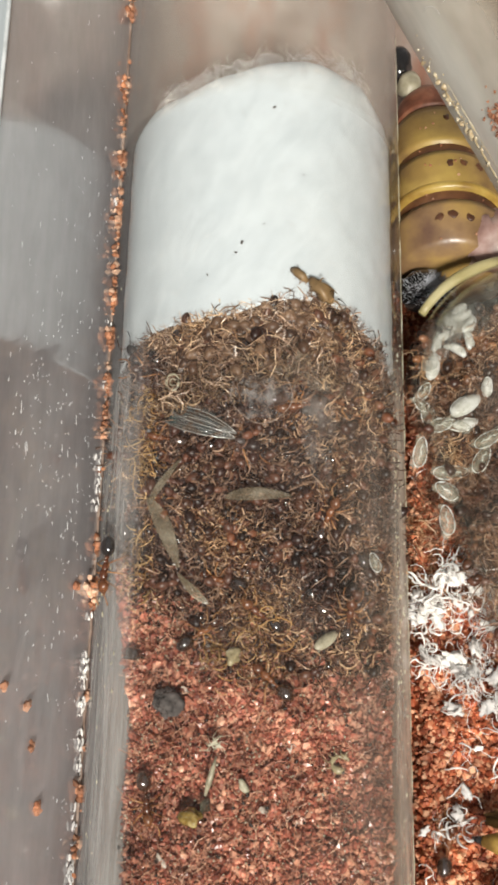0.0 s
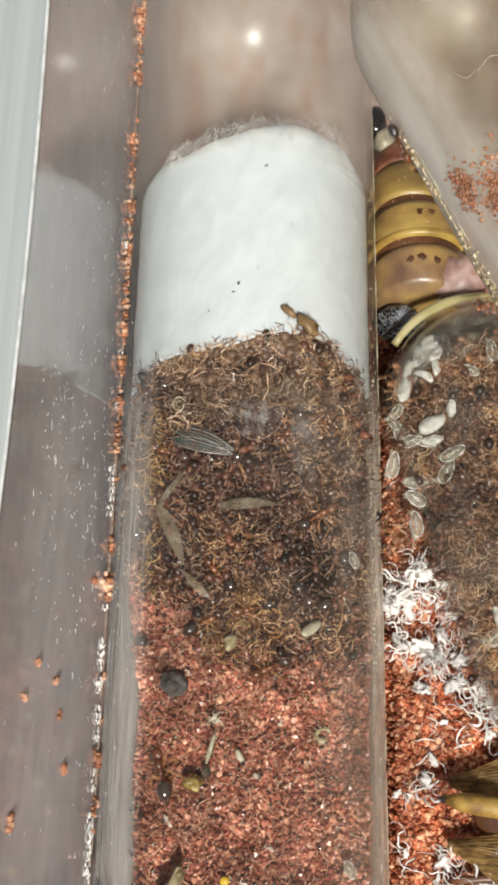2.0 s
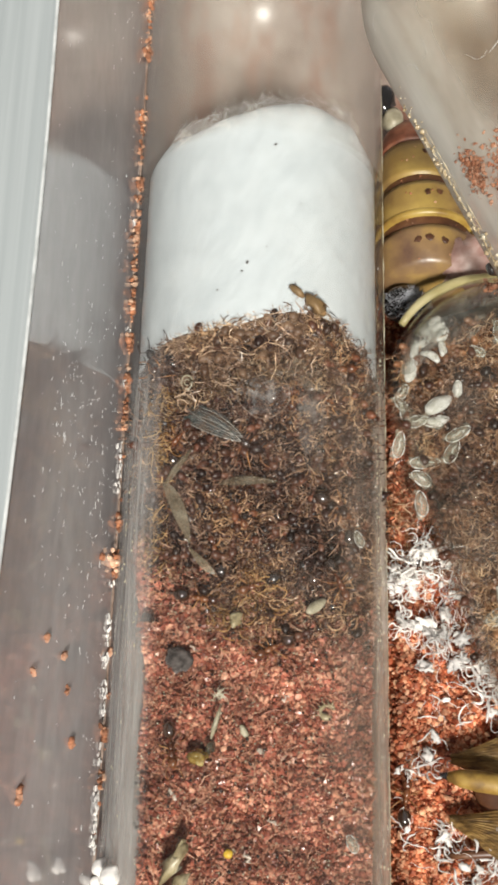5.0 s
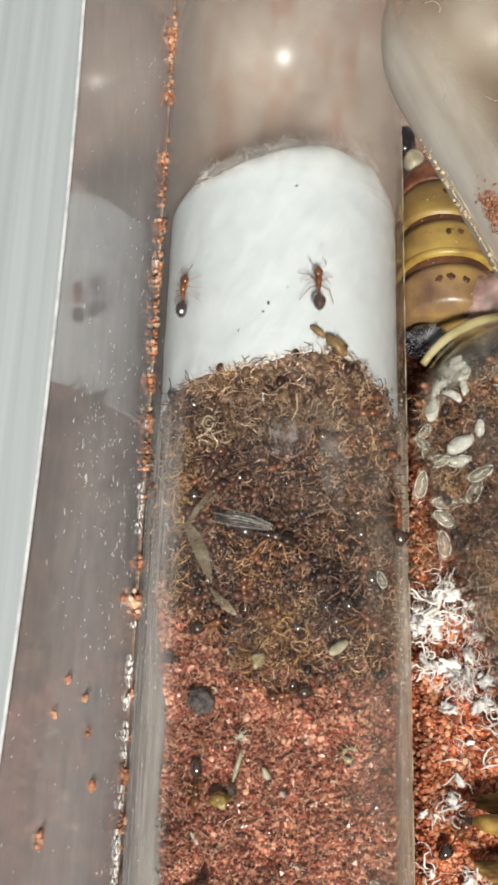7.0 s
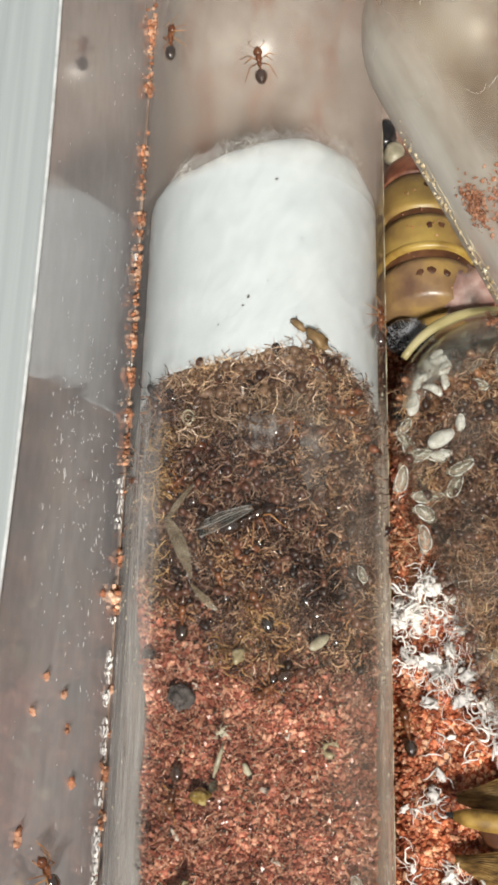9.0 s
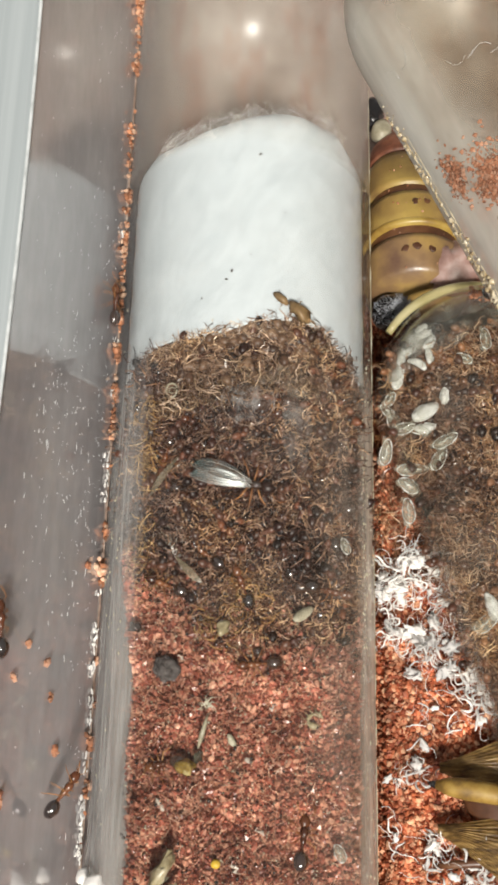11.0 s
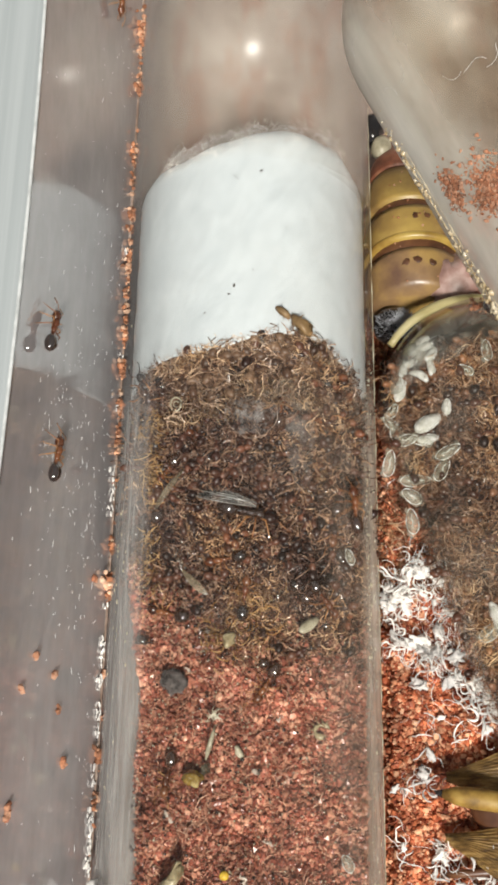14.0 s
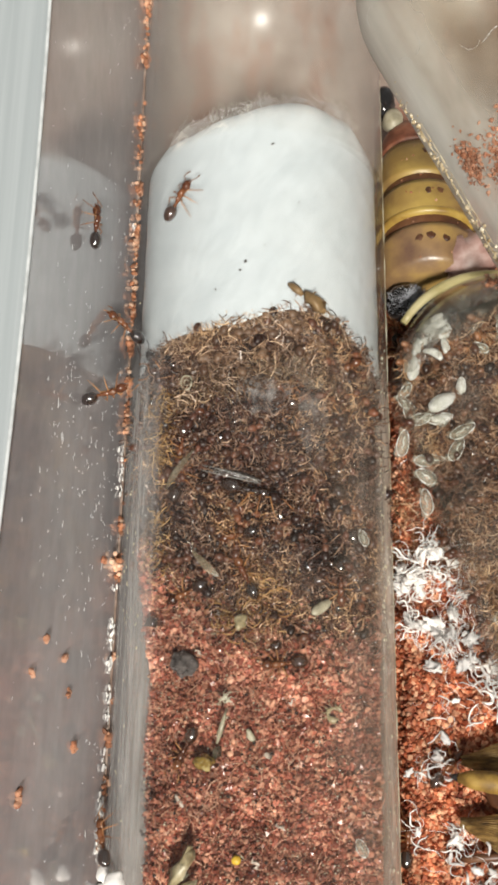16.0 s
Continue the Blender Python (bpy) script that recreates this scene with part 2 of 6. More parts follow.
def rim_material():
    k = Mat("pale_plastic_rim", 0.35)
    lines = k.noise(1.0, 3.0, (1800, 25, 1800))
    k.color(k.ramp(lines, (0.3, (0.30, 0.33, 0.34)), (0.7, (0.39, 0.42, 0.43))))
    k.bump(lines, 0.00008, 0.25)
    return k.m


def tray_material():
    k = Mat("tray_floor_brown", 0.6)
    dust = k.ramp(k.noise(180, 4.0), (0.3, (0.20, 0.145, 0.115)), (0.55, (0.31, 0.245, 0.21)), (0.8, (0.42, 0.36, 0.32)))
    k.color(k.mix(k.ramp(k.noise(1.0, 3.0, (330, 110, 330)), (0.48, (0, 0, 0)), (0.66, (0.85, 0.85, 0.85))), dust, (0.26, 0.115, 0.07)))
    return k.m


def chitin_material(name, a, b, c, scale, rough=0.3, stretch=None, bump=0.00012):
    k = Mat(name, rough, spec=0.6)
    n = k.noise(1.0 if stretch else scale, 4.0, stretch)
    k.color(k.ramp(n, (0.3, a), (0.52, b), (0.75, c)))
    k.bump(n, bump, 0.4)
    return k.m


COTTON = cotton_material()
WALL = wall_material()
RIM = rim_material()
TRAY = tray_material()
SHELL_YELLOW = chitin_material("yellow_chitin", (0.15, 0.085, 0.035), (0.30, 0.19, 0.055), (0.46, 0.32, 0.085), 330, 0.42, None, 0.0003)
SHELL_STAINED = chitin_material("stained_yellow_chitin", (0.10, 0.050, 0.035), (0.24, 0.145, 0.065), (0.44, 0.29, 0.08), 300, 0.35, None, 0.0003)
SHELL_BAND = chitin_material("bright_yellow_band", (0.20, 0.105, 0.022), (0.38, 0.25, 0.055), (0.48, 0.36, 0.11), 500, 0.35)
SHELL_SEAM = chitin_material("brown_membrane", (0.05, 0.018, 0.008), (0.10, 0.04, 0.018), (0.17, 0.075, 0.03), 700, 0.4)
SHELL_RED = chitin_material("reddish_tail", (0.10, 0.03, 0.015), (0.24, 0.085, 0.045), (0.36, 0.18, 0.10), 900, 0.45)
SHELL_DARK = chitin_material("black_chitin", (0.006, 0.005, 0.005), (0.016, 0.014, 0.014), (0.045, 0.045, 0.05), 700, 0.15)
SHELL_WING = chitin_material("brown_wing", (0.07, 0.032, 0.010), (0.30, 0.175, 0.05), (0.56, 0.38, 0.14), 0, 0.4, (1100, 4200, 1500), 0.0002)
STRAW = chitin_material("pale_straw", (0.19, 0.15, 0.06), (0.34, 0.29, 0.13), (0.50, 0.45, 0.26), 0, 0.4, (300, 300, 1500))
AMBER = chitin_material("amber_resin", (0.035, 0.022, 0.008), (0.22, 0.14, 0.03), (0.66, 0.56, 0.28), 1300, 0.08)
LEG_OLIVE = chitin_material("olive_leg", (0.10, 0.05, 0.012), (0.28, 0.165, 0.030), (0.42, 0.28, 0.07), 900, 0.6)
GREY_HAIR = chitin_material("grey_hair", (0.22, 0.22, 0.24), (0.38, 0.39, 0.42), (0.55, 0.57, 0.62), 1500, 0.4)
RIM_EDGE = chitin_material("rim_edge_glint", (0.45, 0.47, 0.47), (0.60, 0.62, 0.62), (0.72, 0.74, 0.74), 1200, 0.3)
GREY_BROWN = chitin_material("grey_brown", (0.13, 0.082, 0.058), (0.26, 0.185, 0.145), (0.44, 0.37, 0.32), 1500, 0.8)
SCUFF = chitin_material("pale_scuff", (0.50, 0.50, 0.50), (0.64, 0.64, 0.64), (0.76, 0.76, 0.76), 1500, 0.5)
DRY_SKIN = chitin_material("dry_skin", (0.24, 0.21, 0.14), (0.42, 0.38, 0.27), (0.60, 0.56, 0.44), 900, 0.4)
SKIN_OLD = chitin_material("old_skin", (0.16, 0.12, 0.06), (0.34, 0.28, 0.16), (0.56, 0.50, 0.36), 900, 0.35, None, 0.0003)
SKIN_FLAKE = chitin_material("skin_flake", (0.34, 0.26, 0.20), (0.58, 0.50, 0.42), (0.76, 0.71, 0.64), 1500, 0.35, None, 0.0003)
GLUE_GLINT = chitin_material("glue_and_glint", (0.30, 0.20, 0.09), (0.52, 0.42, 0.27), (0.74, 0.68, 0.54), 1500, 0.2)
PINKISH = chitin_material("pink_flesh", (0.20, 0.10, 0.08), (0.36, 0.22, 0.19), (0.55, 0.42, 0.38), 700, 0.4)
DUST_DARK = chitin_material("grey_mould", (0.040, 0.033, 0.030), (0.095, 0.080, 0.074), (0.19, 0.16, 0.15), 1500, 0.9, None, 0.0004)
CLEAR_DROP = chitin_material("clear_drop", (0.02, 0.018, 0.012), (0.06, 0.055, 0.035), (0.30, 0.28, 0.20), 1100, 0.04)
for drop in (CLEAR_DROP, AMBER):
    drop.node_tree.nodes["Principled BSDF"].inputs["Coat Weight"].default_value = 1.0
CLEAR_DROP.node_tree.nodes["Principled BSDF"].inputs["Alpha"].default_value = 0.6
YELLOW = chitin_material("yellow_crumb", (0.5, 0.30, 0.02), (0.68, 0.45, 0.04), (0.8, 0.6, 0.1), 1500, 0.5)


def wing_material():
    k = Mat("wing_membrane", 0.18, spec=0.9)
    veins = k.t.nodes.new("ShaderNodeTexVoronoi")
    veins.feature = "DISTANCE_TO_EDGE"
    veins.inputs["Scale"].default_value = 1.0
    mp = k.t.nodes.new("ShaderNodeMapping")
    mp.inputs["Scale"].default_value = (700, 1700, 1000)
    k.link(k.co, mp.inputs[0])
    k.link(mp.outputs[0], veins.inputs["Vector"])
    film = k.ramp(k.noise(700, 2.0), (0.35, (0.06, 0.10, 0.095)), (0.5, (0.09, 0.105, 0.10)), (0.65, (0.12, 0.115, 0.11)))
    k.color(k.mix(k.ramp(veins.outputs["Distance"], (0.02, (0, 0, 0)), (0.08, (1, 1, 1))), (0.16, 0.10, 0.06), film))
    k.b.inputs["Alpha"].default_value = 0.28
    k.b.inputs["Roughness"].default_value = 0.28
    k.b.inputs["Specular IOR Level"].default_value = 1.0
    k.b.inputs["Thin Film Thickness"].default_value = 360.0
    k.b.inputs["Thin Film IOR"].default_value = 1.8
    return k.m


WING = wing_material()
WING_DULL = chitin_material("dull_wing", (0.13, 0.10, 0.06), (0.26, 0.205, 0.135), (0.42, 0.36, 0.26), 900, 0.25, None, 0.0001)
WING_DULL.node_tree.nodes["Principled BSDF"].inputs["Alpha"].default_value = 0.3
FILM = glass_material("water_film", (0.93, 0.93, 0.93), 0.09, (0.42, 0.37, 0.34), 0.3, (700, 500, 700))
FILM_BLOB = glass_material("mottled_film", (0.93, 0.93, 0.93), 0.17, (0.46, 0.42, 0.40), 0.25, (1500, 1100, 1500))
FILM_DOME = glass_material("dome_film", (0.95, 0.95, 0.94), 0.34, (0.62, 0.60, 0.52), 0.25, (420, 420, 420))
FILM_TAN = glass_material("tan_film", (0.95, 0.95, 0.95), 0.20, (0.47, 0.37, 0.27), 0.3, (900, 700, 900))


# ---- building helpers, in millimetres ----
rnd = random.Random(7)


def at(x, y, z, rx=0, ry=0, rz=0):
    """A pose from millimetres and degrees."""
    return pose(x * MM, y * MM, z * MM, rx, ry, rz)


def mesh_of(name, bm, material, smooth=True):
    me = bpy.data.meshes.new(name)
    bmesh.ops.scale(bm, vec=(MM, MM, MM), verts=bm.verts)
    bm.to_mesh(me)
    bm.free()
    for mat in material if isinstance(material, (list, tuple)) else [material]:
        me.materials.append(mat)
    me.shade_smooth() if smooth else me.shade_flat()
    return me


def part(name, bm, material, parent=None, label="", smooth=True):
    """One mesh object under a thing or a part."""
    ob = new(name, mesh_of(name, bm, material, smooth))
    ob.parent = parent
    return tagged(ob, label)


def thing(name, label, category, m=None, group="", kind=""):
    ob = new(name)
    ob.empty_display_size = MM
    if m is not None:
        ob.matrix_world = m
    return tagged(ob, label, category, group, kind)


def ellipsoid(bm, c, r, seg=12, rings=8, turn=None, bend=None):
    """An ellipsoid with centre c and half axes r."""
    turn = turn or Matrix.Identity(3)
    rows = []
    for i in range(rings + 1):
        a = math.pi * i / rings
        ring = []
        for j in range(1 if i in (0, rings) else seg):
            b = 2 * math.pi * j / seg
            v = Vector((math.cos(a) * r[0], math.sin(a) * math.cos(b) * r[1], math.sin(a) * math.sin(b) * r[2]))
            if bend:
                v = bend(v)
            ring.append(bm.verts.new(Vector(c) + turn @ v))
        rows.append(ring)
    for p, q in zip(rows, rows[1:]):
        n = max(len(p), len(q))
        for j in range(n):
            f = [p[j % len(p)], q[j % len(q)], q[(j + 1) % len(q)], p[(j + 1) % len(p)]]
            f = list(dict.fromkeys(f))
            bm.faces.new(f)
    return bm


def rope(bm, pts, radii, n=6, caps=True):
    """A round bar through the points."""
    pts = [Vector(p) for p in pts]
    rings = []
    up = Vector((0.13, 0.31, 0.94))
    for i, p in enumerate(pts):
        d = (pts[min(i + 1, len(pts) - 1)] - pts[max(i - 1, 0)]).normalized()
        s = d.cross(up)
        if s.length < 1e-3:
            s = d.cross(Vector((1, 0, 0)))
        s.normalize()
        u = s.cross(d)
        r = radii[i] if isinstance(radii, (list, tuple)) else radii
        rings.append([bm.verts.new(p + r * (math.cos(2 * math.pi * k / n) * s + math.sin(2 * math.pi * k / n) * u)) for k in range(n)])
    for a, b in zip(rings, rings[1:]):
        for k in range(n):
            bm.faces.new((a[k], a[(k + 1) % n], b[(k + 1) % n], b[k]))
    if caps:
        bm.faces.new(rings[0][::-1])
        bm.faces.new(rings[-1])
    return bm


def box(bm, x0, x1, y0, y1, z0, z1, bevel=0.0):
    made = bmesh.ops.create_cube(bm, size=1.0)["verts"]
    for v in made:
        v.co = Vector(((x0 + x1) / 2 + v.co.x * (x1 - x0), (y0 + y1) / 2 + v.co.y * (y1 - y0), (z0 + z1) / 2 + v.co.z * (z1 - z0)))
    if bevel:
        bmesh.ops.bevel(bm, geom=list({e for v in made for e in v.link_edges}), offset=bevel, segments=3, affect="EDGES", profile=0.6)
    return bm


def bulk(name, base_v, base_f, mats, places, material, smooth=False, parent=None, jitter=0.0, seed=1):
    """Many small pieces joined in one mesh: base vertices (mm) set at 4x4 places, with material indices mats per face."""
    base_v = np.asarray(base_v, float)
    rng = np.random.default_rng(seed)
    m = np.asarray(places, float)
    v = np.broadcast_to(base_v, (len(m), *base_v.shape)).copy()
    if jitter:
        v *= 1 + rng.uniform(-jitter, jitter, (len(m), len(base_v), 1))
    v = np.einsum("nij,nkj->nki", m[:, :3, :3], v) + m[:, None, :3, 3]
    n = len(base_v)
    faces = [tuple(i + k * n for i in f) for k in range(len(m)) for f in base_f]
    me = bpy.data.meshes.new(name)
    me.from_pydata((v.reshape(-1, 3) * MM).tolist(), [], faces)
    for mat in material if isinstance(material, (list, tuple)) else [material]:
        me.materials.append(mat)
    if mats is not None:
        me.polygons.foreach_set("material_index", np.tile(mats, len(m)).astype(np.int32))
    me.shade_smooth() if smooth else me.shade_flat()
    ob = new(name, me)
    ob.parent = parent
    return ob


def raw(bm):
    """Vertices and faces of a bmesh."""
    bm.verts.index_update()
    out = [tuple(v.co) for v in bm.verts], [tuple(v.index for v in f.verts) for f in bm.faces]
    bm.free()
    return out


def spot(x, y, z, s=1.0, tilt=180.0, r=rnd):
    """A random turn and uneven size at a place, as a 4x4 array."""
    e = Euler((radians(r.uniform(-tilt, tilt)), radians(r.uniform(-tilt, tilt)), r.uniform(0, 6.283)))
    sc = Matrix.Diagonal((s * r.uniform(0.7, 1.3), s * r.uniform(0.7, 1.3), s * r.uniform(0.7, 1.2), 1))
    return np.array(Matrix.Translation((x, y, z)) @ e.to_matrix().to_4x4() @ sc)


def wobble(x, y, z=0.0, scale=1.0):
    return noise.noise(Vector((x * scale, y * scale, z * scale)))


def pebble():
    bm = bmesh.new()
    bmesh.ops.create_icosphere(bm, subdivisions=1, radius=1.0)
    return raw(bm)


# ---- the tray ----
RIM_Z, LEAN = 24.3, radians(11.5)


def bow(y):
    """How far the rim bulges outward along the tray."""
    return 0.054 * (y - 10) / 10 + 0.085 * ((max(-75, min(75, y)) - 10) / 10) ** 2


def wall_x(y, z):
    """The inner face of the long wall: it leans outward, touches the tube and bulges towards its rim."""
    return (-8 - (z - 8) * math.sin(LEAN)) / math.cos(LEAN) - bow(y) * max(0.0, z / RIM_Z) ** 2


def strip(bm, profile, ys):
    """A closed bar whose outline at each y is the profile's list of x and z."""
    rings = [[bm.verts.new((x, y, z)) for x, z in profile(y)] for y in ys]
    n = len(rings[0])
    for p, q in zip(rings, rings[1:]):
        for k in range(n):
            bm.faces.new((p[k], p[(k + 1) % n], q[(k + 1) % n], q[k]))
    bm.faces.new(rings[0][::-1])
    bm.faces.new(rings[-1])
    bmesh.ops.recalc_face_normals(bm, faces=bm.faces)
    return bm


def tray():
    """The plastic tray: floor and four walls, with a pale rim on the long one."""
    floor = part("floor", box(bmesh.new(), -1.62, 90, -90, 90, -1.4, 0), TRAY, smooth=False)
    tagged(floor, "brown dusty plastic floor of the tray", "floor", kind="structure")
    ys = [-90 + 3 * k for k in range(61)]
    zs = [-1.4 + (RIM_Z + 1.4) * k / 16 for k in range(17)]
    bm = strip(bmesh.new(), lambda y: [(wall_x(y, z), z) for z in zs] + [(wall_x(y, z) - 1.9, z) for z in zs[::-1]], ys)
    wall = part("wall_west", bm, WALL)
    wall.data.set_sharp_from_angle(angle=radians(40))
    tagged(wall, "scratched grey plastic tray wall mirroring the tube", "wall", kind="structure")

    corner = [(wall_x(0, 0) - 0.3, -0.6), (-1.63, -0.6)] + [(-1.63 - 6 * math.sin(a), 6.004 - 6 * math.cos(a)) for a in (radians(78.5) * k / 16 for k in range(17))] + [(wall_x(0, 4.8) - 0.5, 4.8)]
    cove = part("trim_west", strip(bmesh.new(), lambda y: corner, ys), TRAY)
    cove.data.set_sharp_from_angle(angle=radians(30))
    tagged(cove, "rounded dusty brown corner of the tray floor", "tray corner", kind="structure")

    def lip(y):
        x = wall_x(y, RIM_Z)
        return [(x + 0.06, RIM_Z + 0.02), (x + 0.10, RIM_Z + 0.12), (x + 0.04, RIM_Z + 0.26), (x - 0.2, RIM_Z + 0.36), (x - 15, RIM_Z + 0.36), (x - 15, RIM_Z + 0.02)]

    part("rim", strip(bmesh.new(), lip, ys), RIM, wall, "pale grey plastic rim with fine ridges", False)
    for k in range(6):
        off = 0.65 + 0.9 * k + rnd.uniform(0, 0.5)
        bm = rope(bmesh.new(), [(wall_x(y, RIM_Z) - off, y, RIM_Z + 0.35) for y in ys], rnd.uniform(0.012, 0.035), 6)
        part("ridge", bm, RIM, wall)
    # pale rope whose colour paints the highlight along the rim's bevel
    bm = rope(bmesh.new(), [(wall_x(y, RIM_Z) + 0.02, y, RIM_Z + 0.25) for y in ys], 0.10, 8)
    part("rim_edge", bm, RIM_EDGE, wall, "pale rim edge with its highlight in the colour")
    for name, b in (("wall_east", (90, 92, -92, 92)), ("wall_north", (-20, 90, 90, 92)), ("wall_south", (-20, 90, -92, -90))):
        w = part(name, box(bmesh.new(), *b, -1.4, 24.0), WALL, smooth=False)
        tagged(w, "plain grey plastic tray wall", "wall", kind="structure")
    table = part("ground", box(bmesh.new(), -700, 700, -700, 700, -30, -1.45), TRAY, smooth=False)
    tagged(table, "plain brown table top beneath the tray", "table", kind="structure")


tray()


# ---- tubes ----
def tube_mesh(r_out, r_in, length, seg=96):
    """A test tube along -y with its round closed end at +y; the dome's centre is the origin."""
    bm = bmesh.new()
    prof = [(r_out, -length), (r_out, -length * 0.66), (r_out, -length * 0.33), (r_out, -14.6), (r_out, 0)]
    prof += [(r_out * math.cos(a), r_out * math.sin(a)) for a in (math.pi / 2 * k / 14 for k in range(1, 14))]
    inner = [(r_in * math.cos(a), r_in * math.sin(a)) for a in (math.pi / 2 * k / 14 for k in range(13, 0, -1))]
    inner += [(r_in, 0), (r_in, -14.6), (r_in, -length * 0.33), (r_in, -length * 0.66), (r_in, -length)]

    def lathe(p, tip):
        rings = [[bm.verts.new((r * math.cos(2 * math.pi * k / seg), y, r * math.sin(2 * math.pi * k / seg))) for k in range(seg)] for r, y in p]
        for a, b in zip(rings, rings[1:]):
            for k in range(seg):
                bm.faces.new((a[k], b[k], b[(k + 1) % seg], a[(k + 1) % seg]))
        top = bm.verts.new((0, tip, 0))
        end = rings[-1] if p is prof else rings[0]
        for k in range(seg):
            bm.faces.new((end[k], top, end[(k + 1) % seg]) if p is prof else (end[(k + 1) % seg], top, end[k]))
        return rings

    a, b = lathe(prof, r_out), lathe(inner, r_in)
    for k in range(seg):
        bm.faces.new((a[0][k], a[0][(k + 1) % seg], b[-1][(k + 1) % seg], b[-1][k]))
    return bm


def test_tube(label, m, r_out, r_in, length, material, wet=None, wet_from=0):
    tube = thing("test_tube", label, "test tube", m, "glass test tubes")
    for name, end in (("barrel", False), ("round_end", True)):
        bm = tube_mesh(r_out, r_in, length)
        cut = [f for f in bm.faces if (f.calc_center_median().y > (wet_from if wet else 0)) != end]
        bmesh.ops.delete(bm, geom=cut, context="FACES")
        part(name, bm, wet if wet and end else material, tube).visible_shadow = False
    return tube


TUBE_R, TUBE_IN = 8.0, 7.55
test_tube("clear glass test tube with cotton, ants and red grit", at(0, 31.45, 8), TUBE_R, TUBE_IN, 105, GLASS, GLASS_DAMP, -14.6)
TUBE_B = at(15.4, 3.2, 8.0, 0, 0, 18.3)
test_tube("clear glass test tube full of ants and white brood", TUBE_B, 7.2, 6.85, 70, GLASS_BROOD)
TUBE_C = at(12.8, 23.3, 20.5, 0, 0, math.degrees(math.atan2(0.43, 0.903)))
test_tube("fogged empty test tube resting on the others", TUBE_C, 7.5, 6.6, 70, GLASS_FOGGED)


# ---- cotton plug ----
COTTON_TOP = [(-180, 18.2), (-70, 18.2), (-36, 18.3), (-14, 18.75), (-2, 19.3), (12, 19.65), (31, 19.9), (48, 19.9), (62, 18.9), (180, 18.5)]
COTTON_LOW = [(-180, 2.6), (-90, 2.9), (-70, 3.1), (-55, 3.3), (-40, 3.6), (-10, 3.9), (10, 4.7), (26, 5.0), (40, 4.6), (52, 3.7), (64, 2.8), (180, 2.8)]


def cotton_end(table, x, z):
    """Where the cotton ends along the tube, by the way round its axis."""
    return float(np.interp(math.degrees(math.atan2(x, z)), [a for a, b in table], [b for a, b in table]))


def cotton_plug():
    plug = thing("cotton_plug", "white cotton wool plug filling the glass tube", "cotton plug")
    bm = bmesh.new()
    seg, n = 120, 60
    rings = []
    for i in range(n + 1):
        u = i / n
        ring = []
        for k in range(seg):
            a = 2 * math.pi * k / seg
            c, s = math.cos(a), math.sin(a)
            top = cotton_end(COTTON_TOP, c, s) + 0.35 * wobble(c * 2.5, s * 2.5, 3.0)
            low = cotton_end(COTTON_LOW, c, s) + 0.3 * wobble(c * 2.2, s * 2.2, 7.0)
            if u < 0.12:
                q = u / 0.12
                y, r = low + 1.0 * (1 - q), 7.45 * math.sin(q * math.pi / 2) ** 0.7
            elif u > 0.86:
                q = (1 - u) / 0.14
                y, r = top + 0.7 * (1 - q) - 1.08 * (1 if q > 0.98 else q), 7.45 * min(1, math.sin(q * math.pi / 2) ** 0.55)
            else:
                q = (u - 0.12) / 0.74
                y, r = low + (top - 1.08 - low) * q, 7.45
            r *= 1 + 0.008 * wobble(c * 4, y * 0.6, s * 4) + 0.006 * wobble(c * 14 + y, y * 1.2, s * 14)
            r = min(r, 7.6)
            ring.append(bm.verts.new((r * c, y, 8 + r * s)))
        rings.append(ring)
    for a, b in zip(rings, rings[1:]):
        for k in range(seg):
            bm.faces.new((a[k], b[k], b[(k + 1) % seg], a[(k + 1) % seg]))
    for ring in (rings[0][::-1], rings[-1]):
        bm.faces.new(ring)
    bmesh.ops.recalc_face_normals(bm, faces=bm.faces)
    part("wad", bm, COTTON, plug)
    # loose fibres at both ends and over the surface
    bm = bmesh.new()
    for k in range(1500):
        a = rnd.uniform(0.75, math.pi - 0.75)
        r = 7.5
        end = rnd.random()
        top = cotton_end(COTTON_TOP, math.cos(a), math.sin(a))
        y = top + rnd.uniform(-1.5, -0.3) if end < 0.85 else (4.0 + rnd.uniform(-0.4, 0.6) if end < 0.9 else rnd.uniform(4.5, 18.0))
        p = Vector((r * math.cos(a), y, 8 + r * math.sin(a)))
        d = Vector((rnd.uniform(-1, 1), rnd.uniform(-1, 1), 0)).normalized() * rnd.uniform(0.2, 0.6)
        pts = []
        for q in range(5):
            v = p + d * q * 0.4 + Vector((rnd.uniform(-0.1, 0.1), rnd.uniform(-0.1, 0.1), 0))
            if abs(v.x) > 7.5:
                v.x = 7.5 * (1 if v.x > 0 else -1)
            h = 8 + math.sqrt(max(0.02, 7.66 ** 2 - v.x ** 2))
            pts.append((v.x, v.y, h - rnd.uniform(0.02, 0.12)))
        rope(bm, pts, rnd.choice((0.0025, 0.003, 0.005)), 3, False)
    part("loose_fibres", bm, FLUFF, plug, "loose white cotton fibres")
    return plug


cotton_plug()


# ---- grit and heap inside the tube ----
LEVEL = [(-75, 5.2), (-30, 5.5), (-14, 6.0), (-10, 7.4), (-5, 10.0), (0, 12.2), (3, 13.6), (6, 14.9)]


SHIFT = 0.05


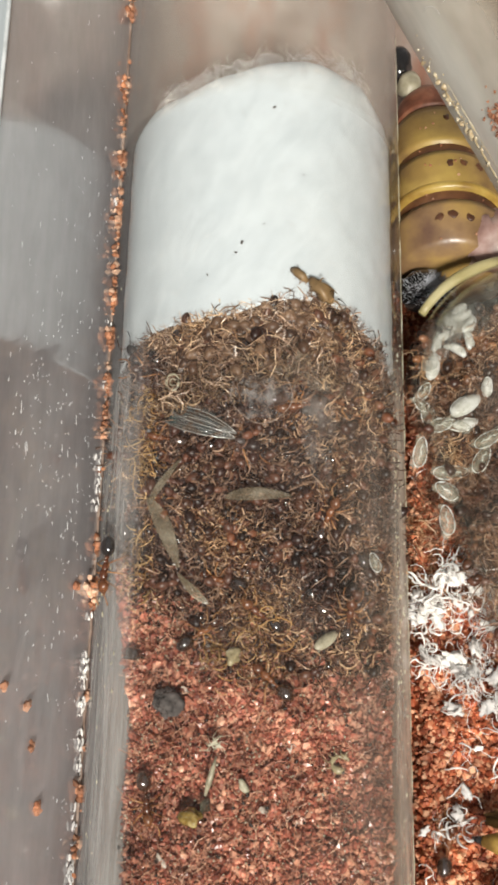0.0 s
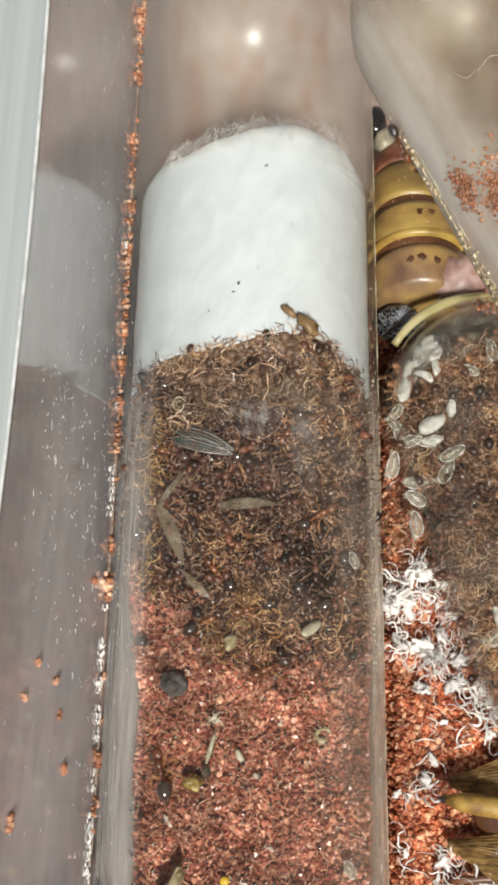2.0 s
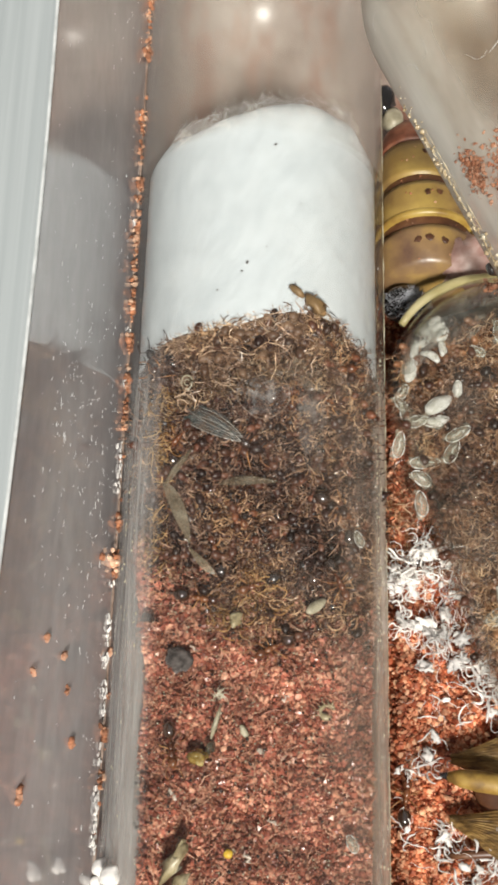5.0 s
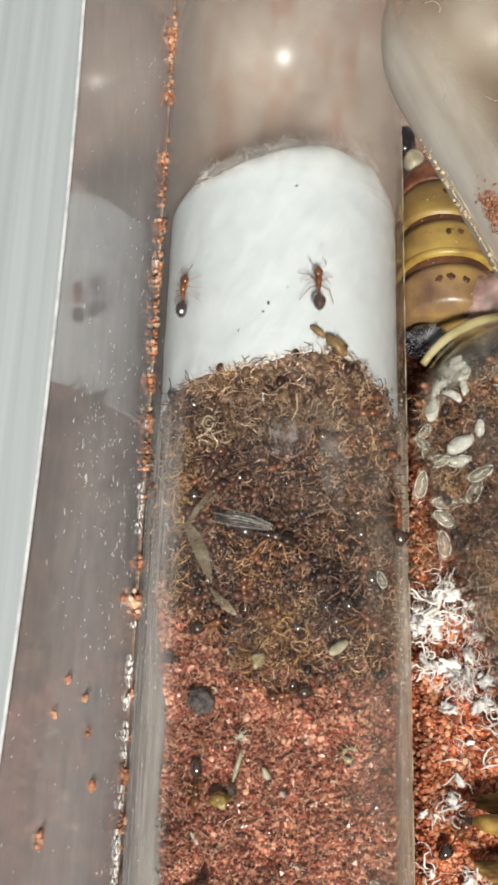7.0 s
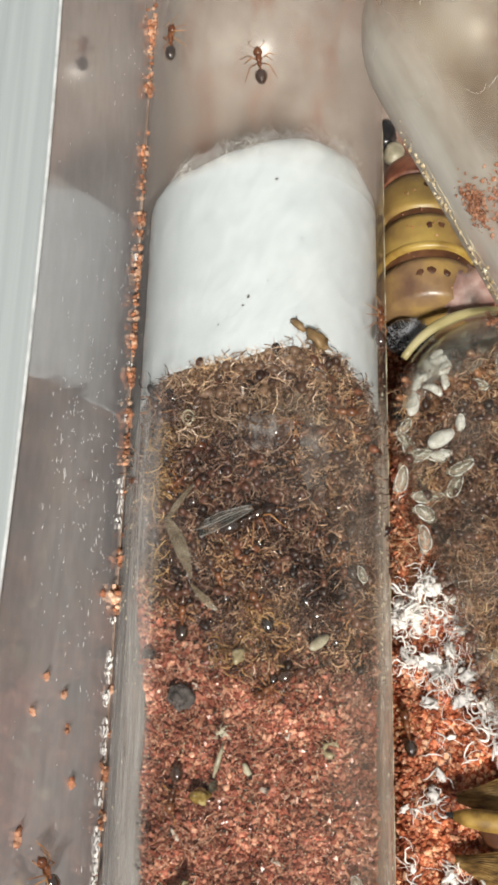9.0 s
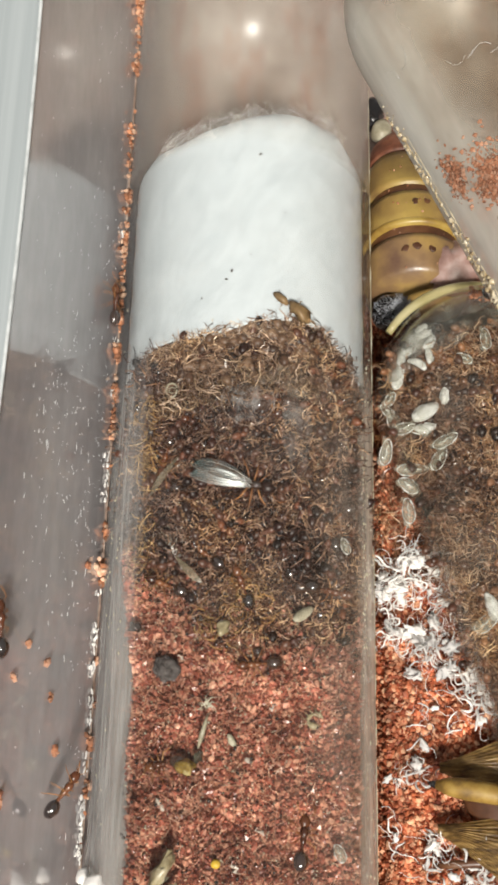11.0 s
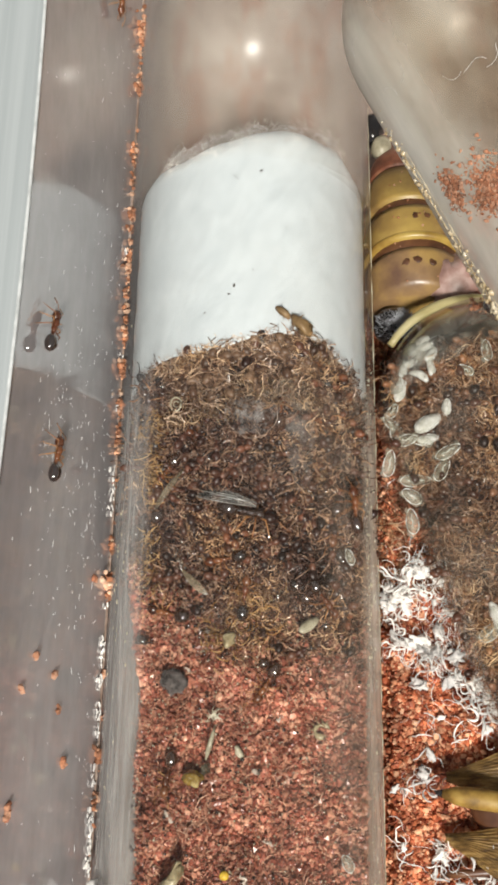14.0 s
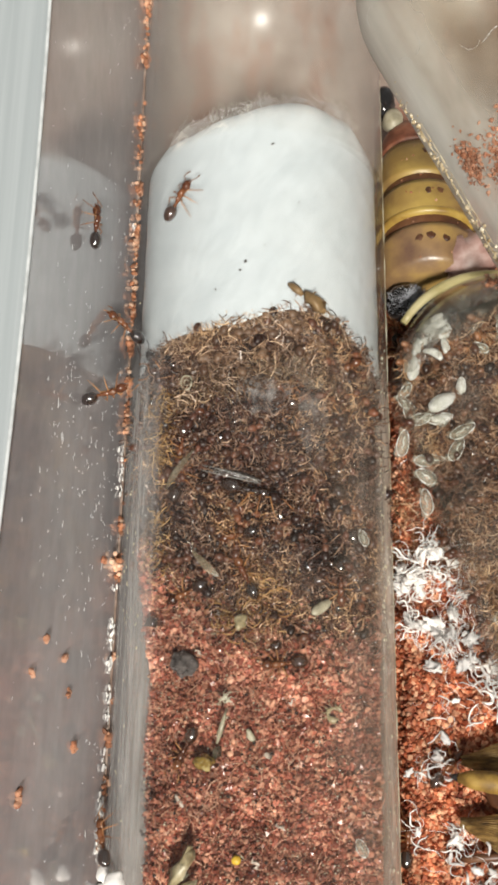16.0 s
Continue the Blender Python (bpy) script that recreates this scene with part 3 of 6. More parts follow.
def level(x, y):
    """Height of what fills the tube."""
    h = float(np.interp(y, [a for a, b in LEVEL], [b for a, b in LEVEL]))
    return h + 0.19 * x * float(np.interp(y, [-12, -2], [1, 0.2])) + 0.5 * wobble(x, y, 1.0, 0.45) + (0.55 * wobble(x, y, 4.0, 0.8) if y > -12 else 0.0)


def inside(x, y, lift=0.0, r_in=6.85):
    """A point on the filling, kept inside the glass, or None."""
    h = level(x, y) + lift
    if abs(x - SHIFT) >= r_in + 0.5:
        return None
    half = math.sqrt((r_in + 0.5) ** 2 - (x - SHIFT) ** 2)
    if h < 8 - half:
        return None
    return Vector((x, y, min(h, 8 + half)))


def heap_end(x):
    """Where the heap of ants gives way to bare grit."""
    return -11.6 + 0.62 * max(0.0, -x) + 0.8 * wobble(x, 0.0, 4.0, 0.6)


def filling():
    bm = bmesh.new()
    nx, ny = 44, 130
    rows = []
    for j in range(ny + 1):
        y = -60 + 67.5 * j / ny
        row = []
        for i in range(nx + 1):
            u = -7.3 + 14.6 * i / nx
            while 8 - math.sqrt(7.35 ** 2 - u * u) > level(u + SHIFT, y) - 0.3 and abs(u) > 1.0:
                u *= 0.985
            half = math.sqrt(7.35 ** 2 - u * u)
            x, z = u + SHIFT, max(8 - half, min(level(u + SHIFT, y) - 0.35, 8 + half - 0.3))
            row.append(bm.verts.new((x, y, z)))
        rows.append(row)
    for a, b in zip(rows, rows[1:]):
        for i in range(nx):
            bm.faces.new((a[i], a[i + 1], b[i + 1], b[i]))
    low = []
    for row in rows:
        low.append([bm.verts.new((v.co.x, v.co.y, 8 - math.sqrt(7.37 ** 2 - (v.co.x - SHIFT) ** 2) - 0.01)) for v in row])
    for a, b in zip(low, low[1:]):
        for i in range(nx):
            bm.faces.new((a[i], b[i], b[i + 1], a[i + 1]))
    bed = thing("grit_filling", "damp red brick grit packed in the tube", "grit", kind="stuff")
    part("packed_grit", bm, GRIT_WET, bed)
    v, f = pebble()
    places = []
    for k in range(27000):
        x, y = rnd.uniform(-7.25, 7.3), rnd.uniform(-34, -5.5)
        if y > heap_end(x) + rnd.uniform(0.2, 2.4):
            continue
        p = inside(x, y, rnd.uniform(-0.35, 0.05), 6.75)
        if p:
            places.append(spot(*p, rnd.choice((0.045, 0.055, 0.07, 0.09, 0.11, 0.14, 0.2) if k % 4 else (0.05, 0.07, 0.09))))
    bulk("grains", v, f, None, places, GRIT_WET, parent=bed, jitter=0.38, seed=3)


filling()


# ---- grit outside ----
def bed_height(x, y):
    h = float(np.interp(y, [-60, -4, 6, 12, 22, 27, 60], [6.3, 6.3, 4.2, 2.6, 2.3, -0.6, -0.6]))
    h = h + 0.45 * wobble(x, y, 2.0, 0.35) - 4.8 * max(0.0, 1 - max(0.0, x - 7.5) / 1.45)
    if abs(x) < 7.99:
        h = min(h, max(0.3, 8 - math.sqrt(64 - x * x) - 0.12))
    return h


def outside_grit():
    bm = bmesh.new()
    nx, ny = 60, 120
    rows = []
    for j in range(ny + 1):
        y = -60 + 110 * j / ny
        row = []
        for i in range(nx + 1):
            x = 6.75 + 1.35 * i / 30 if i < 30 else 8.1 + 36 * ((i - 30) / (nx - 30)) ** 1.4
            row.append(bm.verts.new((x, y, bed_height(x, y) - 0.2)))
        rows.append(row)
    for a, b in zip(rows, rows[1:]):
        for i in range(nx):
            bm.faces.new((a[i], a[i + 1], b[i + 1], b[i]))
    ext = bmesh.ops.extrude_edge_only(bm, edges=[e for e in bm.edges if e.is_boundary])
    for g in ext["geom"]:
        if isinstance(g, bmesh.types.BMVert):
            g.co.z = 0.004
    bed = thing("grit_bed", "dry orange-red brick grit spread beside the tubes", "grit", kind="stuff")
    part("packed_grit", bm, GRIT_ORANGE, bed)
    v, f = pebble()
    places = []
    for k in range(27000):
        x, y = 6.2 + 11 * rnd.random() ** 1.2, (rnd.uniform(-30, 2) if k % 5 else rnd.uniform(2, 24))
        places.append(spot(x, y, bed_height(x, y) + rnd.uniform(-0.24, 0.02), rnd.choice((0.07, 0.09, 0.12, 0.15, 0.18))))
    bulk("grains", v, f, None, places, GRIT_ORANGE, parent=bed, jitter=0.48, seed=5)
    # a seam of dirt caught between tube and wall
    seam = thing("dirt_seam", "orange grit crumbs caught between tube and wall", "grit", kind="stuff")
    places = []
    for k in range(620):
        y = rnd.uniform(-32, 40)
        if wobble(y, 3.0, 1.0, 0.55) + 0.35 * wobble(y, 9.0, 2.0, 1.7) < (0.0 if y > 8 else 0.18) and rnd.random() < 0.95:
            continue
        z = 8.35 + rnd.uniform(-0.15, 0.25) + (rnd.uniform(0, 0.5) if y > 0 else 0)
        x = rnd.uniform(wall_x(y, z) + 0.03, -math.sqrt(64.0 - (z - 8) ** 2))
        places.append(spot(x, y, z, rnd.choice((0.06, 0.09, 0.13, 0.17))))
    for y0, n, wide in ((32.3, 30, 0.6), (27, 16, 0.5), (21.5, 20, 0.45), (16.7, 22, 0.45), (13.2, 14, 0.5), (10.4, 14, 0.5), (8.3, 18, 0.4), (5.6, 22, 0.4), (2.6, 14, 0.4), (1.1, 16, 0.3), (-6.2, 16, 0.2), (-8.65, 46, 0.34), (-18.5, 12, 0.2), (-21.1, 12, 0.28), (-14, 5, 0.2)):
        for k in range(n):
            y = y0 + rnd.gauss(0, wide)
            z = 8.3 + abs(rnd.gauss(0, wide))
            x = rnd.uniform(wall_x(y, z) + 0.04, -math.sqrt(64.0 - (z - 8) ** 2) + 0.02)
            places.append(spot(x, y, z, rnd.choice((0.09, 0.12, 0.16, 0.22))))
    # grey-brown rope added to lighten the black gap between tube and wall
    bm = bmesh.new()
    rope(bm, [(wall_x(y, 8.2) + 0.05, y, 8.2 + 0.1 * wobble(y, 5.0, 1.0, 1.3)) for y in (q * 0.6 for q in range(-90, 70))], [0.085 + 0.03 * wobble(q, 2.0, 3.0, 1.7) for q in range(160)], 7)
    part("grime", bm, GREY_BROWN, seam)
    bulk("crumbs", v, f, None, places, GRIT_SEAM, parent=seam, jitter=0.28, seed=6)


outside_grit()


# ---- ants ----
ANT = 0.88


def ant_shapes(coarse=False, slim=1.0):
    """Body pieces of a worker ant 3.1 mm long, heading along +x, its feet on z = 0."""
    s, r = (7, 5) if coarse else (12, 8)
    body, gaster, legs = bmesh.new(), bmesh.new(), []
    head = bmesh.new()
    ellipsoid(head, (1.22, 0, 0.62), (0.40, 0.34, 0.29), s, r, bend=lambda v: Vector((v.x, v.y * (1.0 - 0.35 * max(0, v.x / 0.36)), v.z)))
    if not coarse:
        for side in (-1, 1):
            rope(head, [(1.52, 0.10 * side, 0.55), (1.66, 0.10 * side, 0.52), (1.74, 0.02 * side, 0.50)], [0.05, 0.04, 0.012], 5)
    ellipsoid(body, (0.62, 0, 0.68), (0.36, 0.24, 0.24), s, r)
    ellipsoid(body, (0.22, 0, 0.64), (0.30, 0.18, 0.20), s, r)
    ellipsoid(body, (-0.12, 0, 0.62), (0.13, 0.09, 0.15), s, r)
    ellipsoid(body, (-0.33, 0, 0.62), (0.12, 0.11, 0.13), s, r)
    ellipsoid(gaster, (-0.95, 0, 0.66), (0.60 * slim, 0.45 * slim, 0.41 * slim), s, r, bend=lambda v: Vector((v.x, v.y * (1 + 0.25 * v.x), v.z - 0.12 * v.x * v.x)))
    for side in (-1, 1):
        for x0, fx, reach in ((0.72, 0.75, 1.0), (0.48, 0.05, 1.15), (0.28, -0.75, 1.25)):
            bm = bmesh.new()
            a = Vector((x0, 0.12 * side, 0.55))
            b = Vector((x0 + fx * 0.35, 0.55 * side * reach, 0.80))
            c = Vector((x0 + fx * 0.75, 0.85 * side * reach, 0.30))
            d = Vector((x0 + fx * 1.05, 1.05 * side * reach, 0.02))
            rope(bm, [a, a.lerp(b, 0.5), b, c, d], [0.042, 0.052, 0.040, 0.028, 0.015], 3 if coarse else 6)
            legs.append(bm)
    feelers = []
    for side in (-1, 1):
        bm = bmesh.new()
        rope(bm, [(1.46, 0.13 * side, 0.70), (1.66, 0.46 * side, 0.82), (1.95, 0.56 * side, 0.66), (2.25, 0.52 * side, 0.48)], [0.026, 0.024, 0.03, 0.042], 3 if coarse else 6)
        feelers.append(bm)
    for bm in (head, body, gaster, *legs, *feelers):
        bmesh.ops.scale(bm, vec=(ANT, ANT, ANT), verts=bm.verts)
    return head, body, gaster, legs, feelers


def ant(label="brown worker ant with a dark glossy abdomen", m=None, group="worker ants", crowded=False):
    a = thing("ant", label, "ant", m, group)
    head, body, gaster, legs, feelers = ant_shapes(False, 0.74 if crowded else 1.0)
    hue, limb, end = (HEAP_ANT, HEAP_ANT_LEG, GASTER_BROWN) if crowded else (ANT_BODY, ANT_LEG, ANT_GASTER)
    part("head", head, hue, a)
    part("thorax", body, hue, a)
    part("gaster", gaster, end, a, "brown glossy abdomen" if crowded else "dark glossy abdomen")
    for bm in legs:
        part("leg", bm, limb, a, "thin brown leg" if crowded else "thin amber leg")
    for bm in feelers:
        part("antenna", bm, limb, a)
    return a


def coarse_ant():
    head, body, gaster, legs, feelers = ant_shapes(True, 0.72)
    v, f, mats = [], [], []
    for bm, mat in [(head, 0), (body, 0), (gaster, 2)] + [(b, 1) for b in legs + feelers]:
        bv, bf = raw(bm)
        f += [tuple(i + len(v) for i in q) for q in bf]
        v += bv
        mats += [mat] * len(bf)
    return v, f, mats


COARSE = coarse_ant()
FIRST_ANT = ant(m=at(1.5, 1.0, level(1.5, 1.0) - 0.3, 12, 8, 40))
BROWN_ANT = ant("reddish brown worker ant crowded in the heap", at(-2.0, -3.0, level(-2.0, -3.0) - 0.3, 12, 8, 200), crowded=True)


TAN_ANT = ant("tan brown worker ant pressed against the cotton", at(2.0, 3.0, 14.6, 12, 8, 100), crowded=True)
for o in TAN_ANT.children:
    if not o.name.startswith(("leg", "antenna")):
        o.data.materials[0] = EDGE_ANT


def seated(p, nrm, heading, sink=0.3, size=1.0):
    """An ant's pose in millimetres on a surface: place, normal and heading in degrees."""
    nrm = Vector(nrm).normalized()
    fwd = Vector((math.cos(radians(heading)), math.sin(radians(heading)), 0))
    fwd = (fwd - nrm * fwd.dot(nrm)).normalized()
    left = nrm.cross(fwd)
    m = Matrix((fwd, left, nrm)).transposed().to_4x4()
    return Matrix.Translation((Vector(p) - nrm * sink)) @ m @ Matrix.Scale(size, 4)


def metres(m):
    m = m.copy()
    m.translation *= MM
    return m


def heap_normal(x, y):
    e = 0.3
    p = inside(x, y)
    a, b = inside(x + e, y), inside(x, y + e)
    if not (p and a and b):
        return Vector((0, 0, 1))
    n = (a - p).cross(b - p).normalized()
    return n


def tube_ants():
    """Workers that lie over one another between the cotton and the grit."""
    r = random.Random(21)
    made = 0
    while made < 165:
        x, y = r.uniform(-6.5, 6.9), r.triangular(-13.5, 3.6, -2)
        if y < heap_end(x) - 0.6 + r.gauss(0, 0.8):
            continue
        p = inside(x, y, r.uniform(-0.1, 0.25), 6.5)
        if not p:
            continue
        n = heap_normal(x, y) + Vector((r.uniform(-0.5, 0.5), r.uniform(-0.5, 0.5), 0))
        m = seated(p, n, r.uniform(0, 360), r.uniform(0.35, 0.75))
        copy_thing(FIRST_ANT if r.random() < 0.05 else BROWN_ANT, metres(m))
        made += 1
    for k in range(48):
        x = r.uniform(-5.3, 6.3)
        z = 8 + math.sqrt(7.35 ** 2 - x * x)
        y = cotton_end(COTTON_LOW, x, z - 8) + r.uniform(-2.0, -0.45)
        n = Vector((x, 0, z - 8)) + Vector((r.uniform(-1, 1), r.uniform(-1, 1), 0))
        copy_thing(BROWN_ANT if r.random() < 0.3 else TAN_ANT, metres(seated((x, y, z), n, r.uniform(0, 360), r.uniform(0.6, 0.9))))
    v, f, mats = COARSE
    places = []
    for k in range(1500):
        x, y = r.uniform(-6.6, 7.0), r.uniform(-12.5, 4.6)
        if y > cotton_end(COTTON_LOW, x, math.sqrt(7.0 ** 2 - x * x)) - 0.4:
            continue
        p = inside(x, y, r.uniform(-0.8, 0.0), 6.55)
        if not p or y < heap_end(x) + 0.4 + r.gauss(0, 0.6):
            continue
        n = heap_normal(x, y) + Vector((r.uniform(-0.8, 0.8), r.uniform(-0.8, 0.8), 0))
        places.append(np.array(seated(p, n, r.uniform(0, 360), r.uniform(0.4, 0.9), r.uniform(0.8, 1.0))))
    heap = tagged(bulk("ant_heap", v, f, mats, places, [HEAP_BROWN, HEAP_LEG, HEAP_BROWN], True), "dense brown heap of clustered ants", "ant heap", kind="stuff")
    return heap


tube_ants()


def leg_litter(name, n, placer, seed, material=None):
    """Short thin leg and hair pieces."""
    r = random.Random(seed)
    bm = bmesh.new()
    rope(bm, [(-0.5, 0, 0), (0.05, 0.10, 0.06), (0.5, -0.06, 0)], [0.012, 0.023, 0.008], 3)
    v, f = raw(bm)
    places = []
    for k in range(n):
        p = placer(r)
        if p:
            places.append(spot(*p, r.uniform(0.5, 1.3), 40, r))
    return bulk(name, v, f, None, places, material or HEAP_LEG, seed=seed)


def heap_place(r):
    x, y = r.uniform(-7.1, 7.2), r.uniform(-14, 4.9)
    low = cotton_end(COTTON_LOW, x, math.sqrt(7.3 ** 2 - x * x))
    if y > low + 0.15:
        return None
    if y > low - 2.0:
        return Vector((x, y, 8 + math.sqrt(7.3 ** 2 - x * x) - r.uniform(0, 0.6)))
    if y < heap_end(x) - 0.5 + r.gauss(0, 1.7):
        return None
    return inside(x, y, r.uniform(-0.1, 0.35), 6.8)


tagged(leg_litter("leg_litter", 7500, heap_place, 33), "tangle of thin amber ant legs and hairs", "litter", kind="stuff")


def curl_litter(name, n, placer, seed, material, thick=1.0, tilt=50):
    """Crooked leg joints, thicker than hairs."""
    r = random.Random(seed)
    made = []
    for bend in (0.10, 0.24):
        bm = bmesh.new()
        rope(bm, [(0.5 * math.cos(a) * (1 if bend < 0.3 else 0.75), bend * math.sin(a) * 1.6, 0.05 * math.sin(2 * a)) for a in (3.1 - 3.0 * k / 5 for k in range(6))],
             [0.020 * thick, 0.042 * thick, 0.036 * thick, 0.044 * thick, 0.030 * thick, 0.012 * thick], 5)
        v, f = raw(bm)
        places = []
        for k in range(n // 2):
            p = placer(r)
            if p:
                places.append(spot(*p, r.uniform(0.45, 1.15), tilt, r))
        made.append((v, f, places))
    v, f, places = made[0]
    first = bulk(name, v, f, None, places, material, True, seed=seed)
    v, f, places = made[1]
    bulk("crooked_legs", v, f, None, places, material, True, parent=first, seed=seed + 1)
    return first


def inner_place(r):
    """Over the heap's dark middle and flanks, thinner towards the cotton."""
    x, y = r.uniform(-7.1, 7.2), r.uniform(-13.5, 3.6)
    if y > 0.5 and r.random() < 0.5 or y < heap_end(x) - 0.3 + r.gauss(0, 1.1):
        return None
    return inside(x, y, r.uniform(-0.15, 0.42), 6.75)


tagged(curl_litter("leg_tangle", 10500, inner_place, 41, HEAP_CURL, 0.85), "tangle of crooked brown ant legs in the heap", "litter", kind="stuff")


def rim_place(r):
    """Against the glass just below the cotton."""
    x = r.uniform(-6.2, 6.4)
    z = math.sqrt(7.2 ** 2 - x * x)
    return Vector((x, cotton_end(COTTON_LOW, x, z) + 0.15 - 4.2 * r.random() ** 1.4, 8 + z - r.uniform(0.15, 0.9)))


tagged(curl_litter("rim_tangle", 2600, rim_place, 47, RIM_CURL), "tangle of tan ant legs below the cotton", "litter", kind="stuff")


def tuft_place(cx, cy, sx, sy, lift):
    def place(r):
        x, y = r.gauss(cx, sx), r.gauss(cy, sy)
        return inside(max(-6.6, min(6.6, x)), y, lift + r.uniform(0.0, 0.5), 6.8)
    return place


for i, (cx, cy, sx, sy, n) in enumerate(((-5.6, -0.1, 0.5, 0.7, 130), (-5.7, -2.5, 0.4, 0.9, 150), (-5.8, -6.8, 0.35, 1.1, 110), (0.3, -10.2, 0.9, 0.9, 110), (-1.2, -11.4, 0.7, 0.5, 60))):
    tagged(curl_litter("leg_tuft", n, tuft_place(cx, cy, sx, sy, 0.3), 60 + 2 * i, TUFT_GOLD, 0.8), "tuft of golden yellow ant legs in the heap", "litter", kind="stuff")


def edge_place(r):
    x = r.uniform(-6.4, 6.6)
    z = math.sqrt(7.38 ** 2 - x * x)
    return Vector((x, cotton_end(COTTON_LOW, x, z) + 0.25 - 5.0 * r.random() * r.random(), 8 + z + r.uniform(-0.25, 0.12)))


tagged(leg_litter("edge_litter", 2200, edge_place, 37, EDGE_LEG), "tan ant legs and hairs against the cotton", "litter", kind="stuff")


def grit_place(r):
    x, y = r.uniform(-7.1, 7.1), r.uniform(-30, -9)
    return inside(x, y, r.uniform(-0.05, 0.15), 6.7)


tagged(leg_litter("fibre_litter", 2600, grit_place, 35, FIBRE), "short pale and dark fibres on red grit", "litter", kind="stuff")


def bed_place(r):
    x, y = 8.2 + 3.6 * r.random(), r.uniform(-8.5, 0.5)
    return Vector((x, y, bed_height(x, y) + r.uniform(0.0, 0.5)))


tagged(leg_litter("bed_litter", 800, bed_place, 36, HEAP_TAN_LEG), "brown ant legs and hairs on orange grit", "litter", kind="stuff")


# ---- the second tube's filling ----
INV_B = TUBE_B.inverted()


def in_tube_b(u, v, lift=0.0):
    """A place on the filling of the second tube: u across, v along to the open end, in millimetres."""
    h = 1.1 + 0.5 * wobble(u, v, 6.0, 0.4) + lift - 0.06 * max(0, v - 8)
    rr = 6.68 if v > 0 else math.sqrt(max(0.0, 5.9 ** 2 - v * v)) + 0.78
    if u * u + h * h > rr * rr:
        if abs(u) > rr * 0.97:
            return None
        h = min(h, math.sqrt(max(0.0, rr * rr - u * u)) - 0.1)
    w = TUBE_B @ Vector((u * MM, -v * MM, h * MM))
    return w / MM


def second_filling():
    bm = bmesh.new()
    rows = []
    for j in range(41):
        v = -5.6 + 39.1 * j / 40
        rr = 6.68 if v > 0 else math.sqrt(max(0.02, 6.68 ** 2 - v * v))
        row = []
        for i in range(25):
            u = (-1 + 2 * i / 24) * rr * 0.985
            p = TUBE_B @ Vector((u * MM, -v * MM, min(0.8 + 0.4 * wobble(u, v, 6.0, 0.4), math.sqrt(max(0.001, rr * rr - u * u))) * MM)) / MM
            row.append(bm.verts.new(p))
        rows.append(row)
    for a, b in zip(rows, rows[1:]):
        for i in range(24):
            bm.faces.new((a[i], b[i], b[i + 1], a[i + 1]))
    bmesh.ops.solidify(bm, geom=bm.faces[:], thickness=1.2)
    base = part("soil_filling", bm, HEAP_TAN)
    tagged(base, "dark brown soil packed inside the second tube", "soil", kind="stuff")
    r = random.Random(5)
    made = 0
    while made < 60:
        p = in_tube_b(r.uniform(-6.4, 6.4), r.uniform(-4, 16), 0.2)
        if not p:
            continue
        copy_thing(FIRST_ANT if r.random() < 0.05 else BROWN_ANT, metres(seated(p, (r.uniform(-0.4, 0.4), r.uniform(-0.4, 0.4), 1), r.uniform(0, 360), 0.5)))
        made += 1
    v, f, mats = COARSE
    places = []
    for k in range(800):
        p = in_tube_b(r.uniform(-6.6, 6.6), r.uniform(-4.6, 24), r.uniform(-0.4, 0.1))
        if p:
            places.append(np.array(seated(p, (r.uniform(-0.7, 0.7), r.uniform(-0.7, 0.7), 1), r.uniform(0, 360), r.uniform(0.3, 0.8), r.uniform(0.8, 1.0))))
    tagged(bulk("ant_heap", v, f, mats, places, [HEAP_TAN, HEAP_TAN_LEG, HEAP_TAN], True), "brown heap of ants around the brood", "ant heap", kind="stuff")
    tagged(curl_litter("leg_tangle", 5200, lambda q: in_tube_b(q.uniform(-6.6, 6.6), q.uniform(-4.4, 20), q.uniform(0.0, 0.55)), 71, HEAP_TAN_LEG, 0.62), "tangle of crooked amber ant legs round the brood", "litter", kind="stuff")
    tagged(leg_litter("leg_litter", 8000, lambda q: in_tube_b(q.uniform(-6.6, 6.6), q.uniform(-4.2, 22), q.uniform(0.0, 0.5)), 34, HEAP_TAN_LEG), "tangle of thin amber ant legs and hairs", "litter", kind="stuff")


second_filling()


# ---- brood ----
def grub(length, width, bend=0.5, rings=9):
    """A legless ivory grub with faint rings, bent in its plane."""
    bm = bmesh.new()
    pts, rad = [], []
    n = rings * 2 + 1
    for i in range(n):
        u = i / (n - 1)
        a = (u - 0.5) * bend * 2
        r = width * 0.5 * (math.sin(math.pi * min(1, 0.06 + u * 0.9)) ** 0.55) * (0.75 + 0.35 * (1 - u))
        r *= 1.0 if i % 2 else 0.94
        pts.append(((u - 0.5) * length, (1 - math.cos(a)) * length * 0.5, 0))
        rad.append(max(r, width * 0.12))
    return rope(bm, pts, rad, 10)


def pupa(length, width):
    bm = bmesh.new()
    ellipsoid(bm, (0, 0, 0), (length / 2, width / 2, width * 0.42), 14, 10, bend=lambda v: Vector((v.x, v.y * (1 - 0.22 * v.x / length), v.z)))
    for k in (-0.22, 0.05):
        pts = [(k * length + 0.04 * math.cos(q * 1.1), width * 0.46 * math.cos(q), width * 0.40 * math.sin(q)) for q in (0.2 + 2.7 * i / 9 for i in range(10))]
        rope(bm, pts, 0.03, 4)
    return bm


